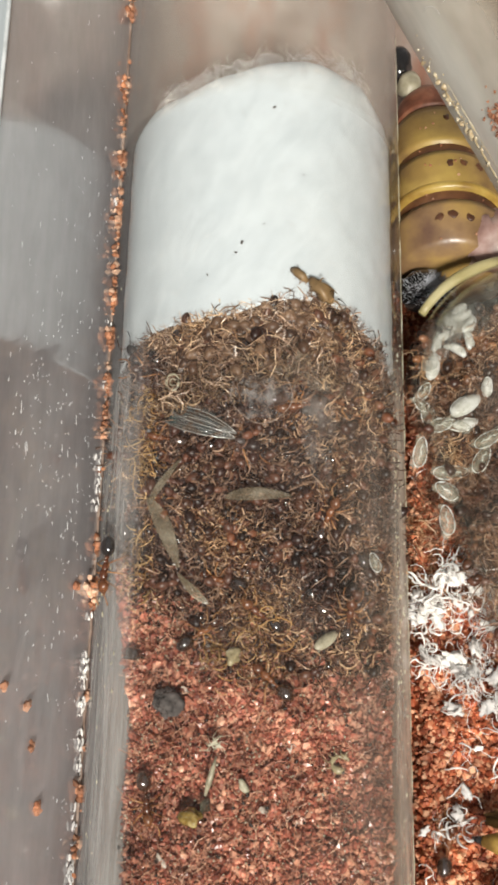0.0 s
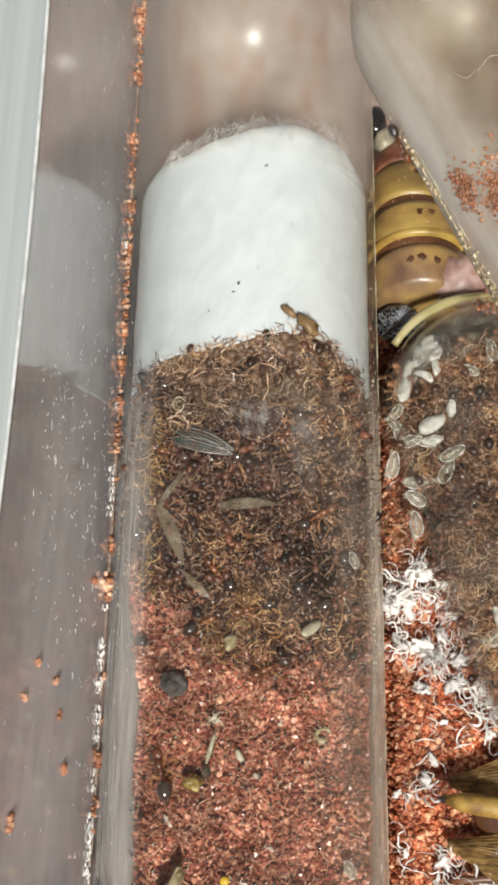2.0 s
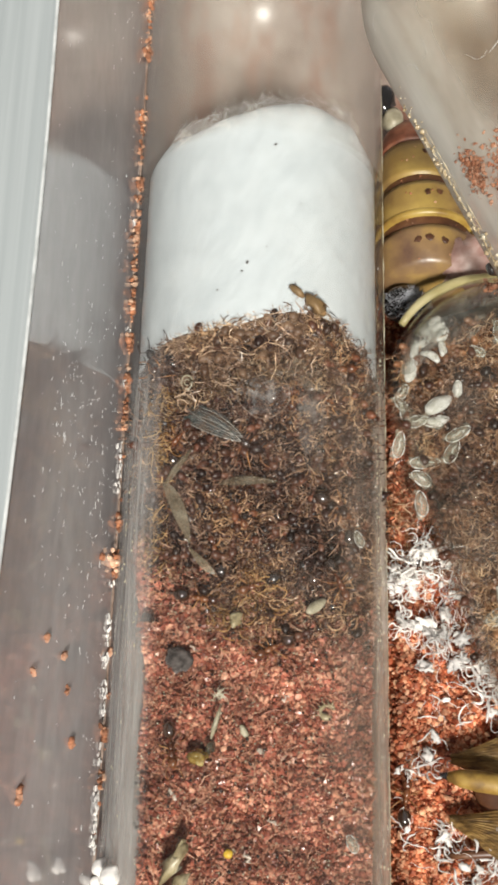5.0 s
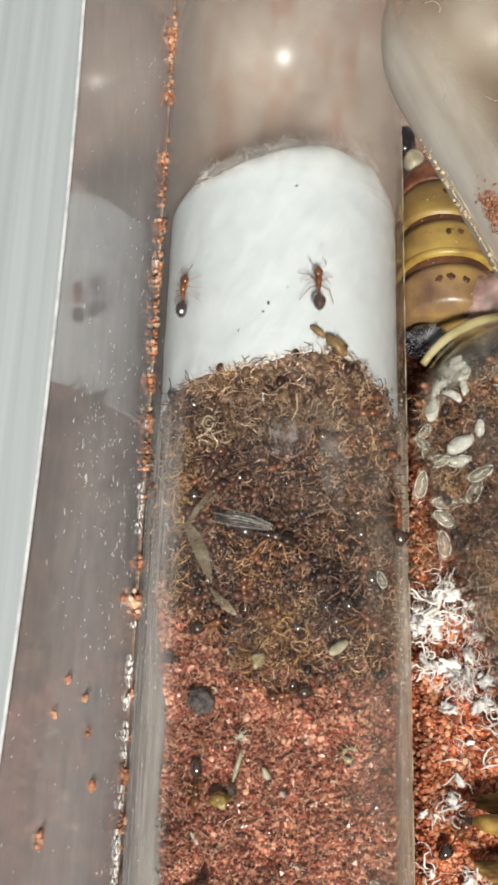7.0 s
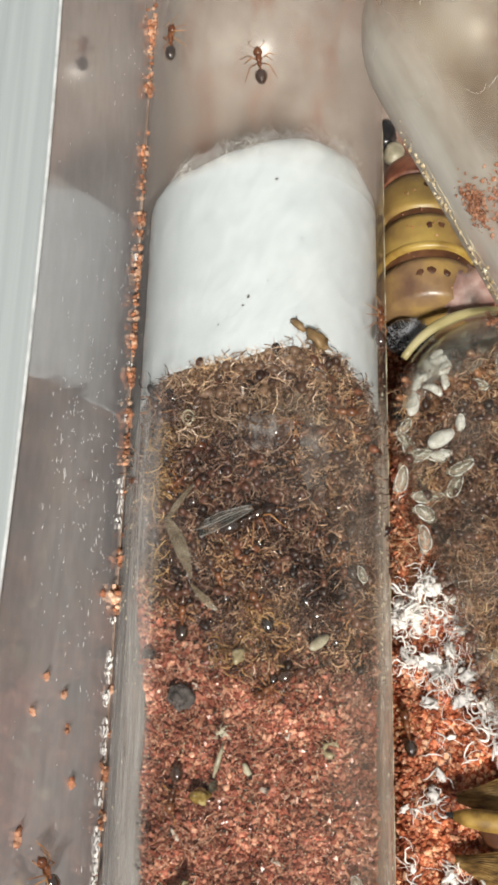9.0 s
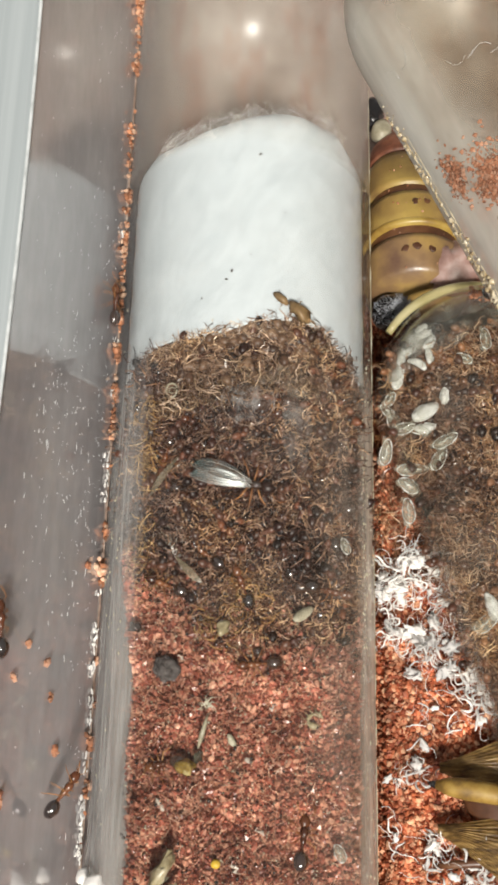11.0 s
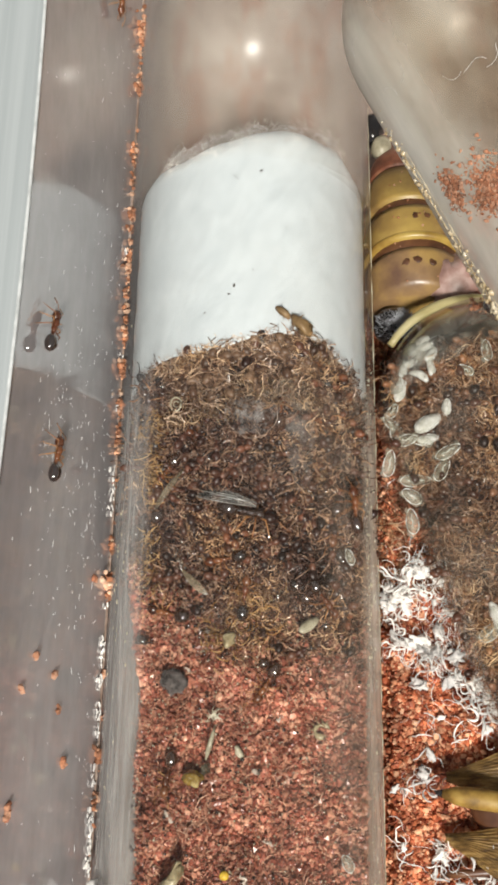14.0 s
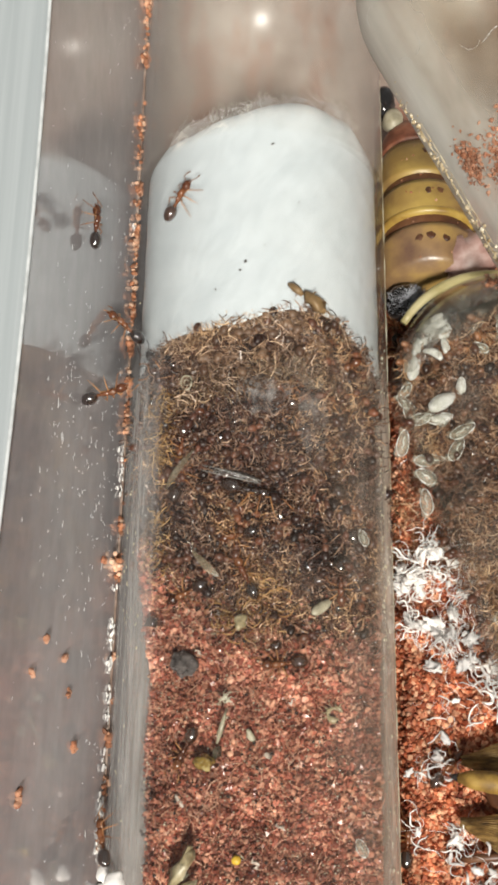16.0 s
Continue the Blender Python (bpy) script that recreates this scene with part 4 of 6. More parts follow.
BROOD_CLUSTER = [
    (9.7, 5.1, 75, 1.0, 0.5, "larva"), (10.4, 6.2, 120, 0.9, 0.5, "larva"), (11.1, 6.7, 20, 1.0, 0.5, "larva"), (11.5, 6.1, 60, 1.0, 0.55, "larva"),
    (10.7, 4.8, 150, 1.2, 0.55, "larva"), (9.5, 3.9, 78, 1.7, 0.75, "pupa"), (11.0, 7.1, 40, 0.9, 0.5, "larva"), (11.4, 5.3, 100, 1.1, 0.5, "larva"),
    (10.2, 5.5, 35, 0.9, 0.45, "larva"), (9.0, 2.4, 60, 1.0, 0.6, "clear"), (8.8, 1.7, 130, 1.0, 0.6, "clear"), (9.2, 1.0, 110, 1.4, 0.9, "clear"),
    (9.8, 0.4, 20, 1.3, 0.8, "clear"), (10.6, 0.4, 170, 1.4, 0.75, "clear"),
]
BROOD_LOOSE = [
    (11.1, 1.5, 35, 1.9, 1.0, "pupa"), (11.1, 0.5, 15, 1.3, 0.65, "pupa"), (12.3, 2.6, 85, 1.0, 0.6, "larva"), (12.3, -0.3, 32, 1.7, 0.8, "clear"),
    (11.9, -1.4, 62, 1.6, 0.8, "clear"), (10.3, -2.1, 5, 1.9, 0.8, "clear"), (10.0, -3.1, 150, 1.3, 0.9, "clear"), (10.0, -4.7, 95, 1.7, 0.8, "clear"),
    (8.7, -1.0, 80, 1.6, 0.8, "clear"), (15.0, 6.6, 95, 1.4, 0.75, "clear"), (14.4, -11.3, 40, 1.7, 0.9, "clear"), (14.8, -10.3, 110, 1.5, 0.9, "larva"),
    (13.6, 5.2, 150, 1.1, 0.6, "clear"),
]


def outline_and_gut(ob, length, width):
    """A pale ring painting glassy brood's bright outline, and the gut showing through."""
    ring = rope(bmesh.new(), [(0.49 * length * math.cos(q), 0.48 * width * math.sin(q) * (1 - 0.2 * math.cos(q)), 0.10 * width) for q in (6.2832 * k / 24 for k in range(25))], [0.03 + 0.018 * math.sin(k * 1.3) for k in range(25)], 5)
    part("skin_edge", ring, BROOD, ob, "pale ring painting the bright outline")
    gut = rope(bmesh.new(), [(length * (k / 6 - 0.5) * 0.55, 0.05 * math.sin(k * 2.0), 0.2 * width) for k in range(7)], [0.02, 0.05, 0.035, 0.06, 0.04, 0.05, 0.02], 5)
    part("gut", gut, BROOD, ob, "pale gut seen through the skin")


def brood():
    for x, y, turn, length, width, look_of in BROOD_CLUSTER + BROOD_LOOSE:
        kind = "pupa" if look_of == "pupa" else "larva"
        label = {"larva": "plump ivory ant larva lying on the ant heap", "pupa": "smooth ivory ant pupa lying on the ant heap",
                 "clear": "glassy translucent ant larva lying on the heap"}[look_of]
        loc = INV_B @ (Vector((x, y, 8)) * MM) / MM
        p = in_tube_b(loc.x, -loc.y, 0.55) or Vector((x, y, 9.4))
        bm = grub(length * 1.1, width * 1.05, rnd.uniform(0.4, 1.1)) if kind == "larva" else pupa(length * 1.05, width * 0.92)
        for v in bm.verts:
            v.co += Vector((0.07, 0.07, 0.07)) * noise.noise(v.co * 3.5 + Vector((x, y, 0)))
        ob = part(kind, bm, BROOD_CLEAR if look_of == "clear" else BROOD)
        ob.matrix_world = at(x, y, p.z - 0.05, rnd.uniform(-15, 15), rnd.uniform(-12, 12), turn)
        tagged(ob, label, "larva" if kind == "larva" else "pupa", "ant brood")
        if look_of == "clear" or kind == "pupa" or length < 1.15:
            outline_and_gut(ob, length * 1.04, width * 0.95)
    for x, y, z, turn, length, width in ((6.1, -7.35, 10.7, 105, 1.2, 0.5), (3.82, -10.9, 8.5, 40, 1.6, 0.64), (6.15, -0.9, 10.9, 100, 1.1, 0.5), (6.0, -24.1, 7.6, 115, 1.1, 0.6)):
        ob = part("pupa", pupa(length, width), DRY_SKIN if length > 1.5 else BROOD_CLEAR)
        ob.matrix_world = at(x, y, z, 0, 20, turn)
        if length < 1.5:
            outline_and_gut(ob, length, width)
        tagged(ob, "small ivory pupa lying against the tube glass", "pupa", "ant brood")


brood()


# ---- bits inside the tube ----
def wing_blade(length, width):
    """A thin insect wing with a thick front vein, its root at the origin."""
    bm = bmesh.new()
    n = 14
    for z in (0.012, -0.012):
        up, low = [], []
        for i in range(n + 1):
            u = i / n
            w = width * (math.sin(math.pi * u ** 1.3) ** 0.6 * 0.5 + 0.04) if 0 < u < 1 else width * 0.04
            up.append(bm.verts.new((u * length, w * 0.35, z + 0.10 * math.sin(u * 3))))
            low.append(bm.verts.new((u * length, -w, z + 0.10 * math.sin(u * 3) - 0.04)))
        for i in range(n):
            f = (up[i], low[i], low[i + 1], up[i + 1])
            bm.faces.new(f if z > 0 else f[::-1])
    return bm


def wing_vein(length, width):
    bm = bmesh.new()
    for lane in (0.34, 0.12, -0.12, -0.4, -0.7):
        pts = []
        for i in range(12):
            u = i / 11 * (1.0 if lane > 0 else 0.8)
            w = width * (math.sin(math.pi * u ** 1.3) ** 0.6 * 0.5 + 0.04) if 0 < u < 1 else width * 0.04
            pts.append((u * length, w * lane, 0.012 + 0.10 * math.sin(u * 3)))
        rope(bm, pts, 0.03 if lane > 0.3 else 0.016, 4)
    return bm


def shed_wing(m, length, width, label):
    w = thing("insect_wing", label, "insect wing", m, "shed wings")
    part("membrane", wing_blade(length, width), WING_DULL, w)
    part("vein", wing_vein(length, width), WING_DULL, w, "pale wing veins")
    return w


def alate():
    """A winged ant queen half hidden in the heap; it shifts about among the workers."""
    a = thing("winged_ant", "dark winged ant queen sitting on the ant heap", "ant")
    head, body, gaster, legs, feelers = ant_shapes()
    for bm in (head, body, gaster, *legs, *feelers):
        bmesh.ops.scale(bm, vec=(1.35, 1.35, 1.35), verts=bm.verts)
    part("head", head, GASTER_BROWN, a)
    part("thorax", body, ANT_GASTER, a)
    part("gaster", gaster, ANT_GASTER, a)
    for bm in legs:
        part("leg", bm, ANT_LEG, a)
    for bm in feelers:
        part("antenna", bm, ANT_LEG, a)
    for side in (1, -1):
        w = part("wing", wing_blade(3.6, 1.3), WING, a, "clear iridescent wing with veins")
        w.matrix_basis = at(0.45, 0.12 * side, 1.40 + 0.03 * side, 8 * side, 2, 180 - 3 * side)
        part("vein", wing_vein(3.6, 1.3), VEIN, w, "silvery wing veins")
    return a


QUEEN = alate()
shed_wing(at(-3.7, -2.4, 11.7, 0, 8, -124), 2.9, 0.5, "narrow pale shed wing standing in the heap")
STRAW_WING = shed_wing(at(-3.75, -7.7, 10.0, 0, -14, 116), 3.9, 1.1, "pale straw shed wing lying on the heap")
shed_wing(at(-3.8, -7.8, 9.3, 0, 10, -42), 2.2, 0.6, "greyish shed wing lying on the grit")
GREY_WING = shed_wing(at(1.9, -4.2, 11.5, 0, 0, 183), 3.4, 0.9, "dull grey shed wing lying on the heap")


def tube_bits():
    r = random.Random(3)

    def lump(name, label, category, c, size, material, rough=0.25, n=14):
        bm = bmesh.new()
        ellipsoid(bm, (0, 0, 0), size, n, 10)
        for v in bm.verts:
            v.co *= 1 + rough * noise.noise(v.co * 2.3 + Vector(c))
        ob = part(name, bm, material)
        ob.matrix_world = at(*c, r.uniform(-20, 20), r.uniform(-20, 20), r.uniform(0, 360))
        return tagged(ob, label, category)

    lump("mould_ball", "dark grey mouldy ball lying on red grit", "crumb", (-4.2, -13.9, 5.85), (0.80, 0.74, 0.45), DUST_DARK, 0.4, 32)
    bm = bmesh.new()
    for k in range(700):
        a, b = r.uniform(0, 6.28), r.uniform(0.0, 1.6)
        d = Vector((math.cos(a) * math.sin(b), math.sin(a) * math.sin(b), math.cos(b)))
        p = Vector((-4.2 + 0.78 * d.x, -13.9 + 0.72 * d.y, 5.85 + 0.43 * d.z))
        rope(bm, [p, p + d * 0.03 + Vector((r.gauss(0, 0.08), r.gauss(0, 0.08), r.gauss(0, 0.05)))], [0.016, 0.005], 3)
    tagged(part("mould_fuzz", bm, DUST_DARK), "short grey mould fuzz on the dark ball", "mould", kind="stuff")
    lump("resin_drop", "glossy amber green droplet on red grit", "droplet", (-2.75, -19.45, 6.1), (0.55, 0.46, 0.42), AMBER, 0.8, 24)
    lump("resin_drop", "clear dark droplet beside the amber one", "droplet", (-2.1, -18.95, 6.15), (0.46, 0.30, 0.30), CLEAR_DROP, 0.7, 24)
    lump("pebble", "bright yellow crumb on red grit", "crumb", (-0.9, -24.8, 5.75), (0.27, 0.25, 0.2), YELLOW)
    lump("pebble", "pale beige crumb on red grit", "crumb", (-0.2, -18.0, 6.0), (0.42, 0.2, 0.2), DRY_SKIN, 0.6)
    lump("pebble", "tan crumb beside the ant heap", "crumb", (-0.9, -11.7, 7.6), (0.45, 0.38, 0.35), SKIN_OLD, 0.9, 20)
    # a pale splinter with a star-shaped tuft
    bm = bmesh.new()
    rope(bm, [(-1.62, -16.6, 7.0), (-1.75, -17.2, 7.2), (-1.95, -17.9, 6.9), (-2.12, -18.5, 6.5)], [0.05, 0.12, 0.17, 0.06], 8)
    tagged(part("splinter", bm, DRY_SKIN), "pale bent splinter lying on red grit", "splinter")
    bm = bmesh.new()
    for k in range(16):
        a, s = r.uniform(0, 6.28), r.uniform(0.2, 1.0)
        e = Vector((-1.7 + math.cos(a) * s, -16.0 + math.sin(a) * s, 6.3 + r.uniform(-0.1, 0.3)))
        m = Vector((-1.7 + math.cos(a + 0.5) * s * 0.5, -16.0 + math.sin(a + 0.5) * s * 0.5, 6.45))
        rope(bm, [(-1.7 + r.gauss(0, 0.12), -16.0 + r.gauss(0, 0.12), 6.35), m, e], [0.045, 0.03, 0.012], 5)
    tagged(part("tuft", bm, DRY_SKIN), "pale star-shaped tuft of dry hairs on grit", "tuft")
    for x, y, size in ((-2.25, -10.95, 0.34), (-0.28, -17.9, 0.5), (-4.3, -21.6, 0.5), (0.84, -19.2, 0.42), (-3.4, -13.1, 0.34), (1.6, -23.0, 0.4), (2.2, -16.0, 0.34), (0.2, -25.0, 0.45)):
        bm = bmesh.new()
        rope(bm, [(size * (k / 5 - 0.5) * 1.5, 0.25 * size * math.sin(k * 1.9 + x), 0.05 * math.sin(k + y)) for k in range(6)], [size * q for q in (0.06, 0.2, 0.12, 0.26, 0.16, 0.05)], 8)
        for v in bm.verts:
            v.co += Vector((0.2, 0.2, 0.14)) * noise.noise(v.co * 5.0 + Vector((x, y, 0)))
        p = inside(x, y, 0.12)
        ob = part("skin_flake", bm, SKIN_FLAKE)
        ob.matrix_world = at(*p, r.uniform(-15, 15), r.uniform(-15, 15), r.uniform(0, 360))
        tagged(ob, "small crumpled pale skin flake on red grit", "skin flake", "skin flakes")
    # a dead worker curled up on the grit
    curl = thing("dead_ant", "dry olive worker ant curled on red grit", "dead ant")
    p = inside(4.64, -16.8, 0.2)
    part("body", rope(bmesh.new(), [(p.x + 0.42 * math.cos(q), p.y + 0.36 * math.sin(q), p.z + 0.03 * q) for q in (0.3 + 4.9 * k / 13 for k in range(14))], [0.06, 0.13, 0.15, 0.13, 0.07, 0.11, 0.14, 0.12, 0.06, 0.13, 0.2, 0.22, 0.18, 0.07], 8), SKIN_OLD, curl)
    for k in range(6):
        q = 0.9 + 0.5 * k
        part("leg", rope(bmesh.new(), [(p.x + 0.4 * math.cos(q), p.y + 0.35 * math.sin(q), p.z + 0.1), (p.x + 0.65 * math.cos(q + 0.2), p.y + 0.6 * math.sin(q + 0.2), p.z + 0.28), (p.x + 0.95 * math.cos(q), p.y + 0.85 * math.sin(q), p.z)], [0.03, 0.025, 0.012], 5), SKIN_OLD, curl)
    # shed skin pieces near the mouth
    for y0, name in ((-24.2, 0), (-26.0, 1)):
        bm = bmesh.new()
        pts = [(-3.3 - 0.25 * i, y0 - 0.42 * i + 0.1 * math.sin(i * 2), 6.2 + 0.15 * math.sin(i)) for i in range(6)]
        rope(bm, pts, [0.16, 0.42, 0.36, 0.5, 0.4, 0.15], 14)
        for v in bm.verts:
            v.co += Vector((0.45, 0.4, 0.3)) * noise.noise(v.co * 1.8) + Vector((0.3, 0.3, 0.2)) * noise.noise(v.co * 4.5 + Vector((5, 1, 2)))
        tagged(part("shed_skin", bm, SKIN_OLD), "crumpled pale shed insect skin on red grit", "shed skin")
    # dry husk of an ant that leans on the cotton
    husk = thing("dead_ant", "dry tan husk of an ant leaning on the cotton", "dead ant")
    bm = rope(bmesh.new(), [(1.62, 6.5, 15.3), (1.85, 6.3, 15.4), (2.15, 6.05, 15.4), (2.45, 5.8, 15.3)], [0.12, 0.22, 0.24, 0.1], 9)
    part("abdomen", bm, HUSK, husk)
    bm = rope(bmesh.new(), [(2.45, 5.8, 15.3), (2.75, 5.6, 15.4), (3.1, 5.35, 15.4), (3.4, 5.05, 15.2), (3.6, 4.8, 15.0)], [0.1, 0.24, 0.32, 0.36, 0.2], 9)
    for v in bm.verts:
        v.co += Vector((0.22, 0.22, 0.2)) * noise.noise(v.co * 3.0)
    part("thorax", bm, HUSK, husk)
    for p, q in (((2.9, 5.6, 15.5), (3.3, 6.0, 15.3)), ((3.2, 5.3, 15.5), (3.9, 5.3, 15.1)), ((3.3, 5.1, 15.4), (3.2, 4.5, 15.2)), ((3.5, 4.9, 15.2), (4.2, 4.6, 14.7)), ((2.8, 5.4, 15.4), (2.5, 5.0, 15.2))):
        mid = (Vector(p) + Vector(q)) / 2 + Vector((0.05, 0.1, 0.15))
        part("leg", rope(bmesh.new(), [p, mid, q], [0.05, 0.04, 0.02], 5), HUSK, husk)
    bm = bmesh.new()
    for k in range(60):
        u = r.random()
        p = Vector((1.8, 6.4, 15.35)).lerp(Vector((3.6, 4.8, 15.1)), u) + Vector((r.gauss(0, 0.1), r.gauss(0, 0.1), 0.15))
        rope(bm, [p, p + Vector((r.uniform(-0.4, 0.4), r.uniform(-0.4, 0.4), r.uniform(-0.15, 0.2)))], [0.025, 0.008], 3)
    part("hair", bm, HEAP_LEG, husk, "short tan hairs")
    # droplets and crumbs on the wall and in the grit
    for x, y, s in ((3.0, -8.5, 0.36), (3.7, -9.3, 0.44), (4.8, -10.7, 0.4), (1.2, -12.9, 0.34), (-1.2, -2.6, 0.36), (-6.2, -11.4, 0.36), (1.4, -5.9, 0.32), (1.2, -7.6, 0.34)):
        p = inside(x, y, 0.1)
        lump("ant_gaster_bead", "round black glossy abdomen among the ants", "bead", p, (s * 1.15, s, s), ANT_GASTER, 0.03, 16)
    # fine white specks among the ants, some of them standing in for glints
    v, f = pebble()
    places = []
    for k in range(1300):
        p = inside(r.uniform(-6.5, 6.5), r.uniform(-26, 4), r.uniform(0.0, 0.25))
        if p:
            places.append(spot(*p, r.uniform(0.025, 0.07), 180, r))
    tagged(bulk("pale_specks", v, f, None, places, DRY_SKIN, seed=8), "fine pale specks over ants and grit", "specks", kind="stuff")


def wet_beads():
    """Tiny glossy beads added to put lamp glints on the ants and the grit."""
    r = random.Random(91)
    bm = bmesh.new()
    bmesh.ops.create_icosphere(bm, subdivisions=2, radius=1.0)
    v, f = raw(bm)
    places = []
    for k in range(1200):
        p = inside(r.uniform(-6.7, 7.0), r.uniform(-12.5, 3.0) if k % 5 else r.uniform(-26, -10), r.uniform(0.2, 0.5), 6.8)
        if p:
            places.append(spot(*p, r.choice((0.035, 0.045, 0.06, 0.08, 0.11)), 180, r))
    for k in range(420):
        p = in_tube_b(r.uniform(-6.4, 6.4), r.uniform(-4, 18), r.uniform(0.3, 0.6))
        if p:
            places.append(spot(*p, r.choice((0.035, 0.05, 0.07)), 180, r))
    tagged(bulk("wet_beads", v, f, None, places, ANT_GASTER, True, seed=18), "tiny dark glossy beads added to make the heap glint", "beads", kind="stuff")


wet_beads()
HUSK = speckled("dead_ant_tan", (0.08, 0.045, 0.02), (0.27, 0.175, 0.08), (0.52, 0.38, 0.20), 1500, 0.4)
tube_bits()


def films():
    """Wet patches inside the glass, and a curled pale grub."""
    for x0, y0, rx, ry in ((0.25, -0.1, 1.45, 1.35), (3.1, -0.6, 0.85, 3.0), (3.2, -1.2, 0.6, 3.6), (3.0, 0.4, 0.5, 2.0), (0.1, 0.1, 1.1, 0.9), (-0.8, 2.6, 4.0, 1.7), (3.4, 2.2, 1.7, 1.9)):
        bm = bmesh.new()
        rings = [[(0.0, 0.0)]] + [[(q * math.cos(a) * (1 + 0.15 * math.sin(3 * a + x0) + 0.08 * math.sin(7 * a + y0)), q * math.sin(a) * (1 + 0.1 * math.sin(5 * a))) for a in (6.2832 * k / 28 for k in range(28))] for q in (0.35, 0.7, 1.0)]
        vs = []
        for ring in rings:
            row = []
            for u, w in ring:
                x = x0 + u * rx
                row.append(bm.verts.new((x, y0 + w * ry, 8 + math.sqrt(6.93 ** 2 - x * x))))
            vs.append(row)
        for k in range(28):
            bm.faces.new((vs[0][0], vs[1][k], vs[1][(k + 1) % 28]))
        for p, q in zip(vs[1:], vs[2:]):
            for k in range(28):
                bm.faces.new((p[k], q[k], q[(k + 1) % 28], p[(k + 1) % 28]))
        ob = part("water_film", bm, FILM_TAN if y0 > 1 else FILM_BLOB if x0 < 1 else FILM)
        ob.visible_shadow = False
        tagged(ob, "thin greyish wet film inside the glass", "water film", "wet films")
    bm = bmesh.new()
    rope(bm, [(0.25 + 1.5 * math.cos(a), -0.1 + (1.4 + 0.12 * math.sin(3 * a)) * math.sin(a), 7.98 + math.sqrt(6.93 ** 2 - (0.25 + 1.5 * math.cos(a)) ** 2)) for a in (2.4 + 5.2 * k / 40 for k in range(41))],
         [0.012 + 0.02 * abs(math.sin(k * 1.7)) for k in range(41)], 5)
    rope(bm, [(0.1 + 0.16 * k, 0.45 + 0.16 * math.sin(k * 2.1), 14.92) for k in range(7)], 0.03, 5)
    tagged(part("dried_rim", bm, GREY_BROWN), "pale dried outline of a drop on the glass", "stain")
    bm = bmesh.new()
    rope(bm, [(0.36 * math.cos(a), 0.40 * math.sin(a), 0.02 * a) for a in (0.2 + 6.1 * k / 19 for k in range(20))], [0.035 + 0.03 * math.sin(math.pi * k / 19) for k in range(20)], 8)
    rope(bm, [(0.16 * math.cos(a), 0.18 * math.sin(a), 0.02 * a) for a in (0.4 + 5.0 * k / 11 for k in range(12))], 0.03, 6)
    ob = part("larva", bm, DRY_SKIN)
    ob.matrix_world = at(-4.13, 0.8, 13.95, 18, -28, 0)
    tagged(ob, "pale larva curled into a ring against the glass", "larva", "ant brood")


films()


def dome_film():
    """Pale hazy sheet added inside the second tube's round end to lighten its gap."""
    bm = bmesh.new()
    rows = []
    for i in range(9):
        th = radians(24 + 48 * i / 8)
        row = []
        for k in range(33):
            a = radians(12 + 156 * k / 32 + 5 * math.sin(i * 1.7))
            w = th + 0.05 * math.sin(k * 0.9 + i) * (1 if i in (0, 8) else 0)
            row.append(bm.verts.new(TUBE_B @ Vector((6.76 * math.sin(w) * math.cos(a) * MM, 6.76 * math.cos(w) * MM, 6.76 * math.sin(w) * math.sin(a) * MM)) / MM))
        rows.append(row)
    for p, q in zip(rows, rows[1:]):
        for k in range(32):
            bm.faces.new((p[k], p[k + 1], q[k + 1], q[k]))
    ob = part("water_film", bm, FILM_DOME)
    ob.visible_shadow = False
    tagged(ob, "pale hazy sheet added inside the round tube end", "water film", "wet films")


dome_film()


def cotton_marks():
    """Tiny dark specks on the cotton."""
    for x, y, s in ((0.62, 15.85, 0.12), (-0.9, 7.85, 0.14), (-1.2, 7.3, 0.1), (-2.6, 6.2, 0.08), (0.2, 8.9, 0.07), (2.2, 12.0, 0.06)):
        z = 8 + math.sqrt(7.5 ** 2 - x * x)
        bm = bmesh.new()
        ellipsoid(bm, (0, 0, 0), (s * 0.9, s * 0.5, s * 0.4), 8, 6)
        ob = part("speck", bm, DUST_DARK)
        ob.matrix_world = at(x, y, z + 0.02, 0, 0, rnd.uniform(0, 180))
        tagged(ob, "tiny dark speck on the white cotton", "speck")


cotton_marks()


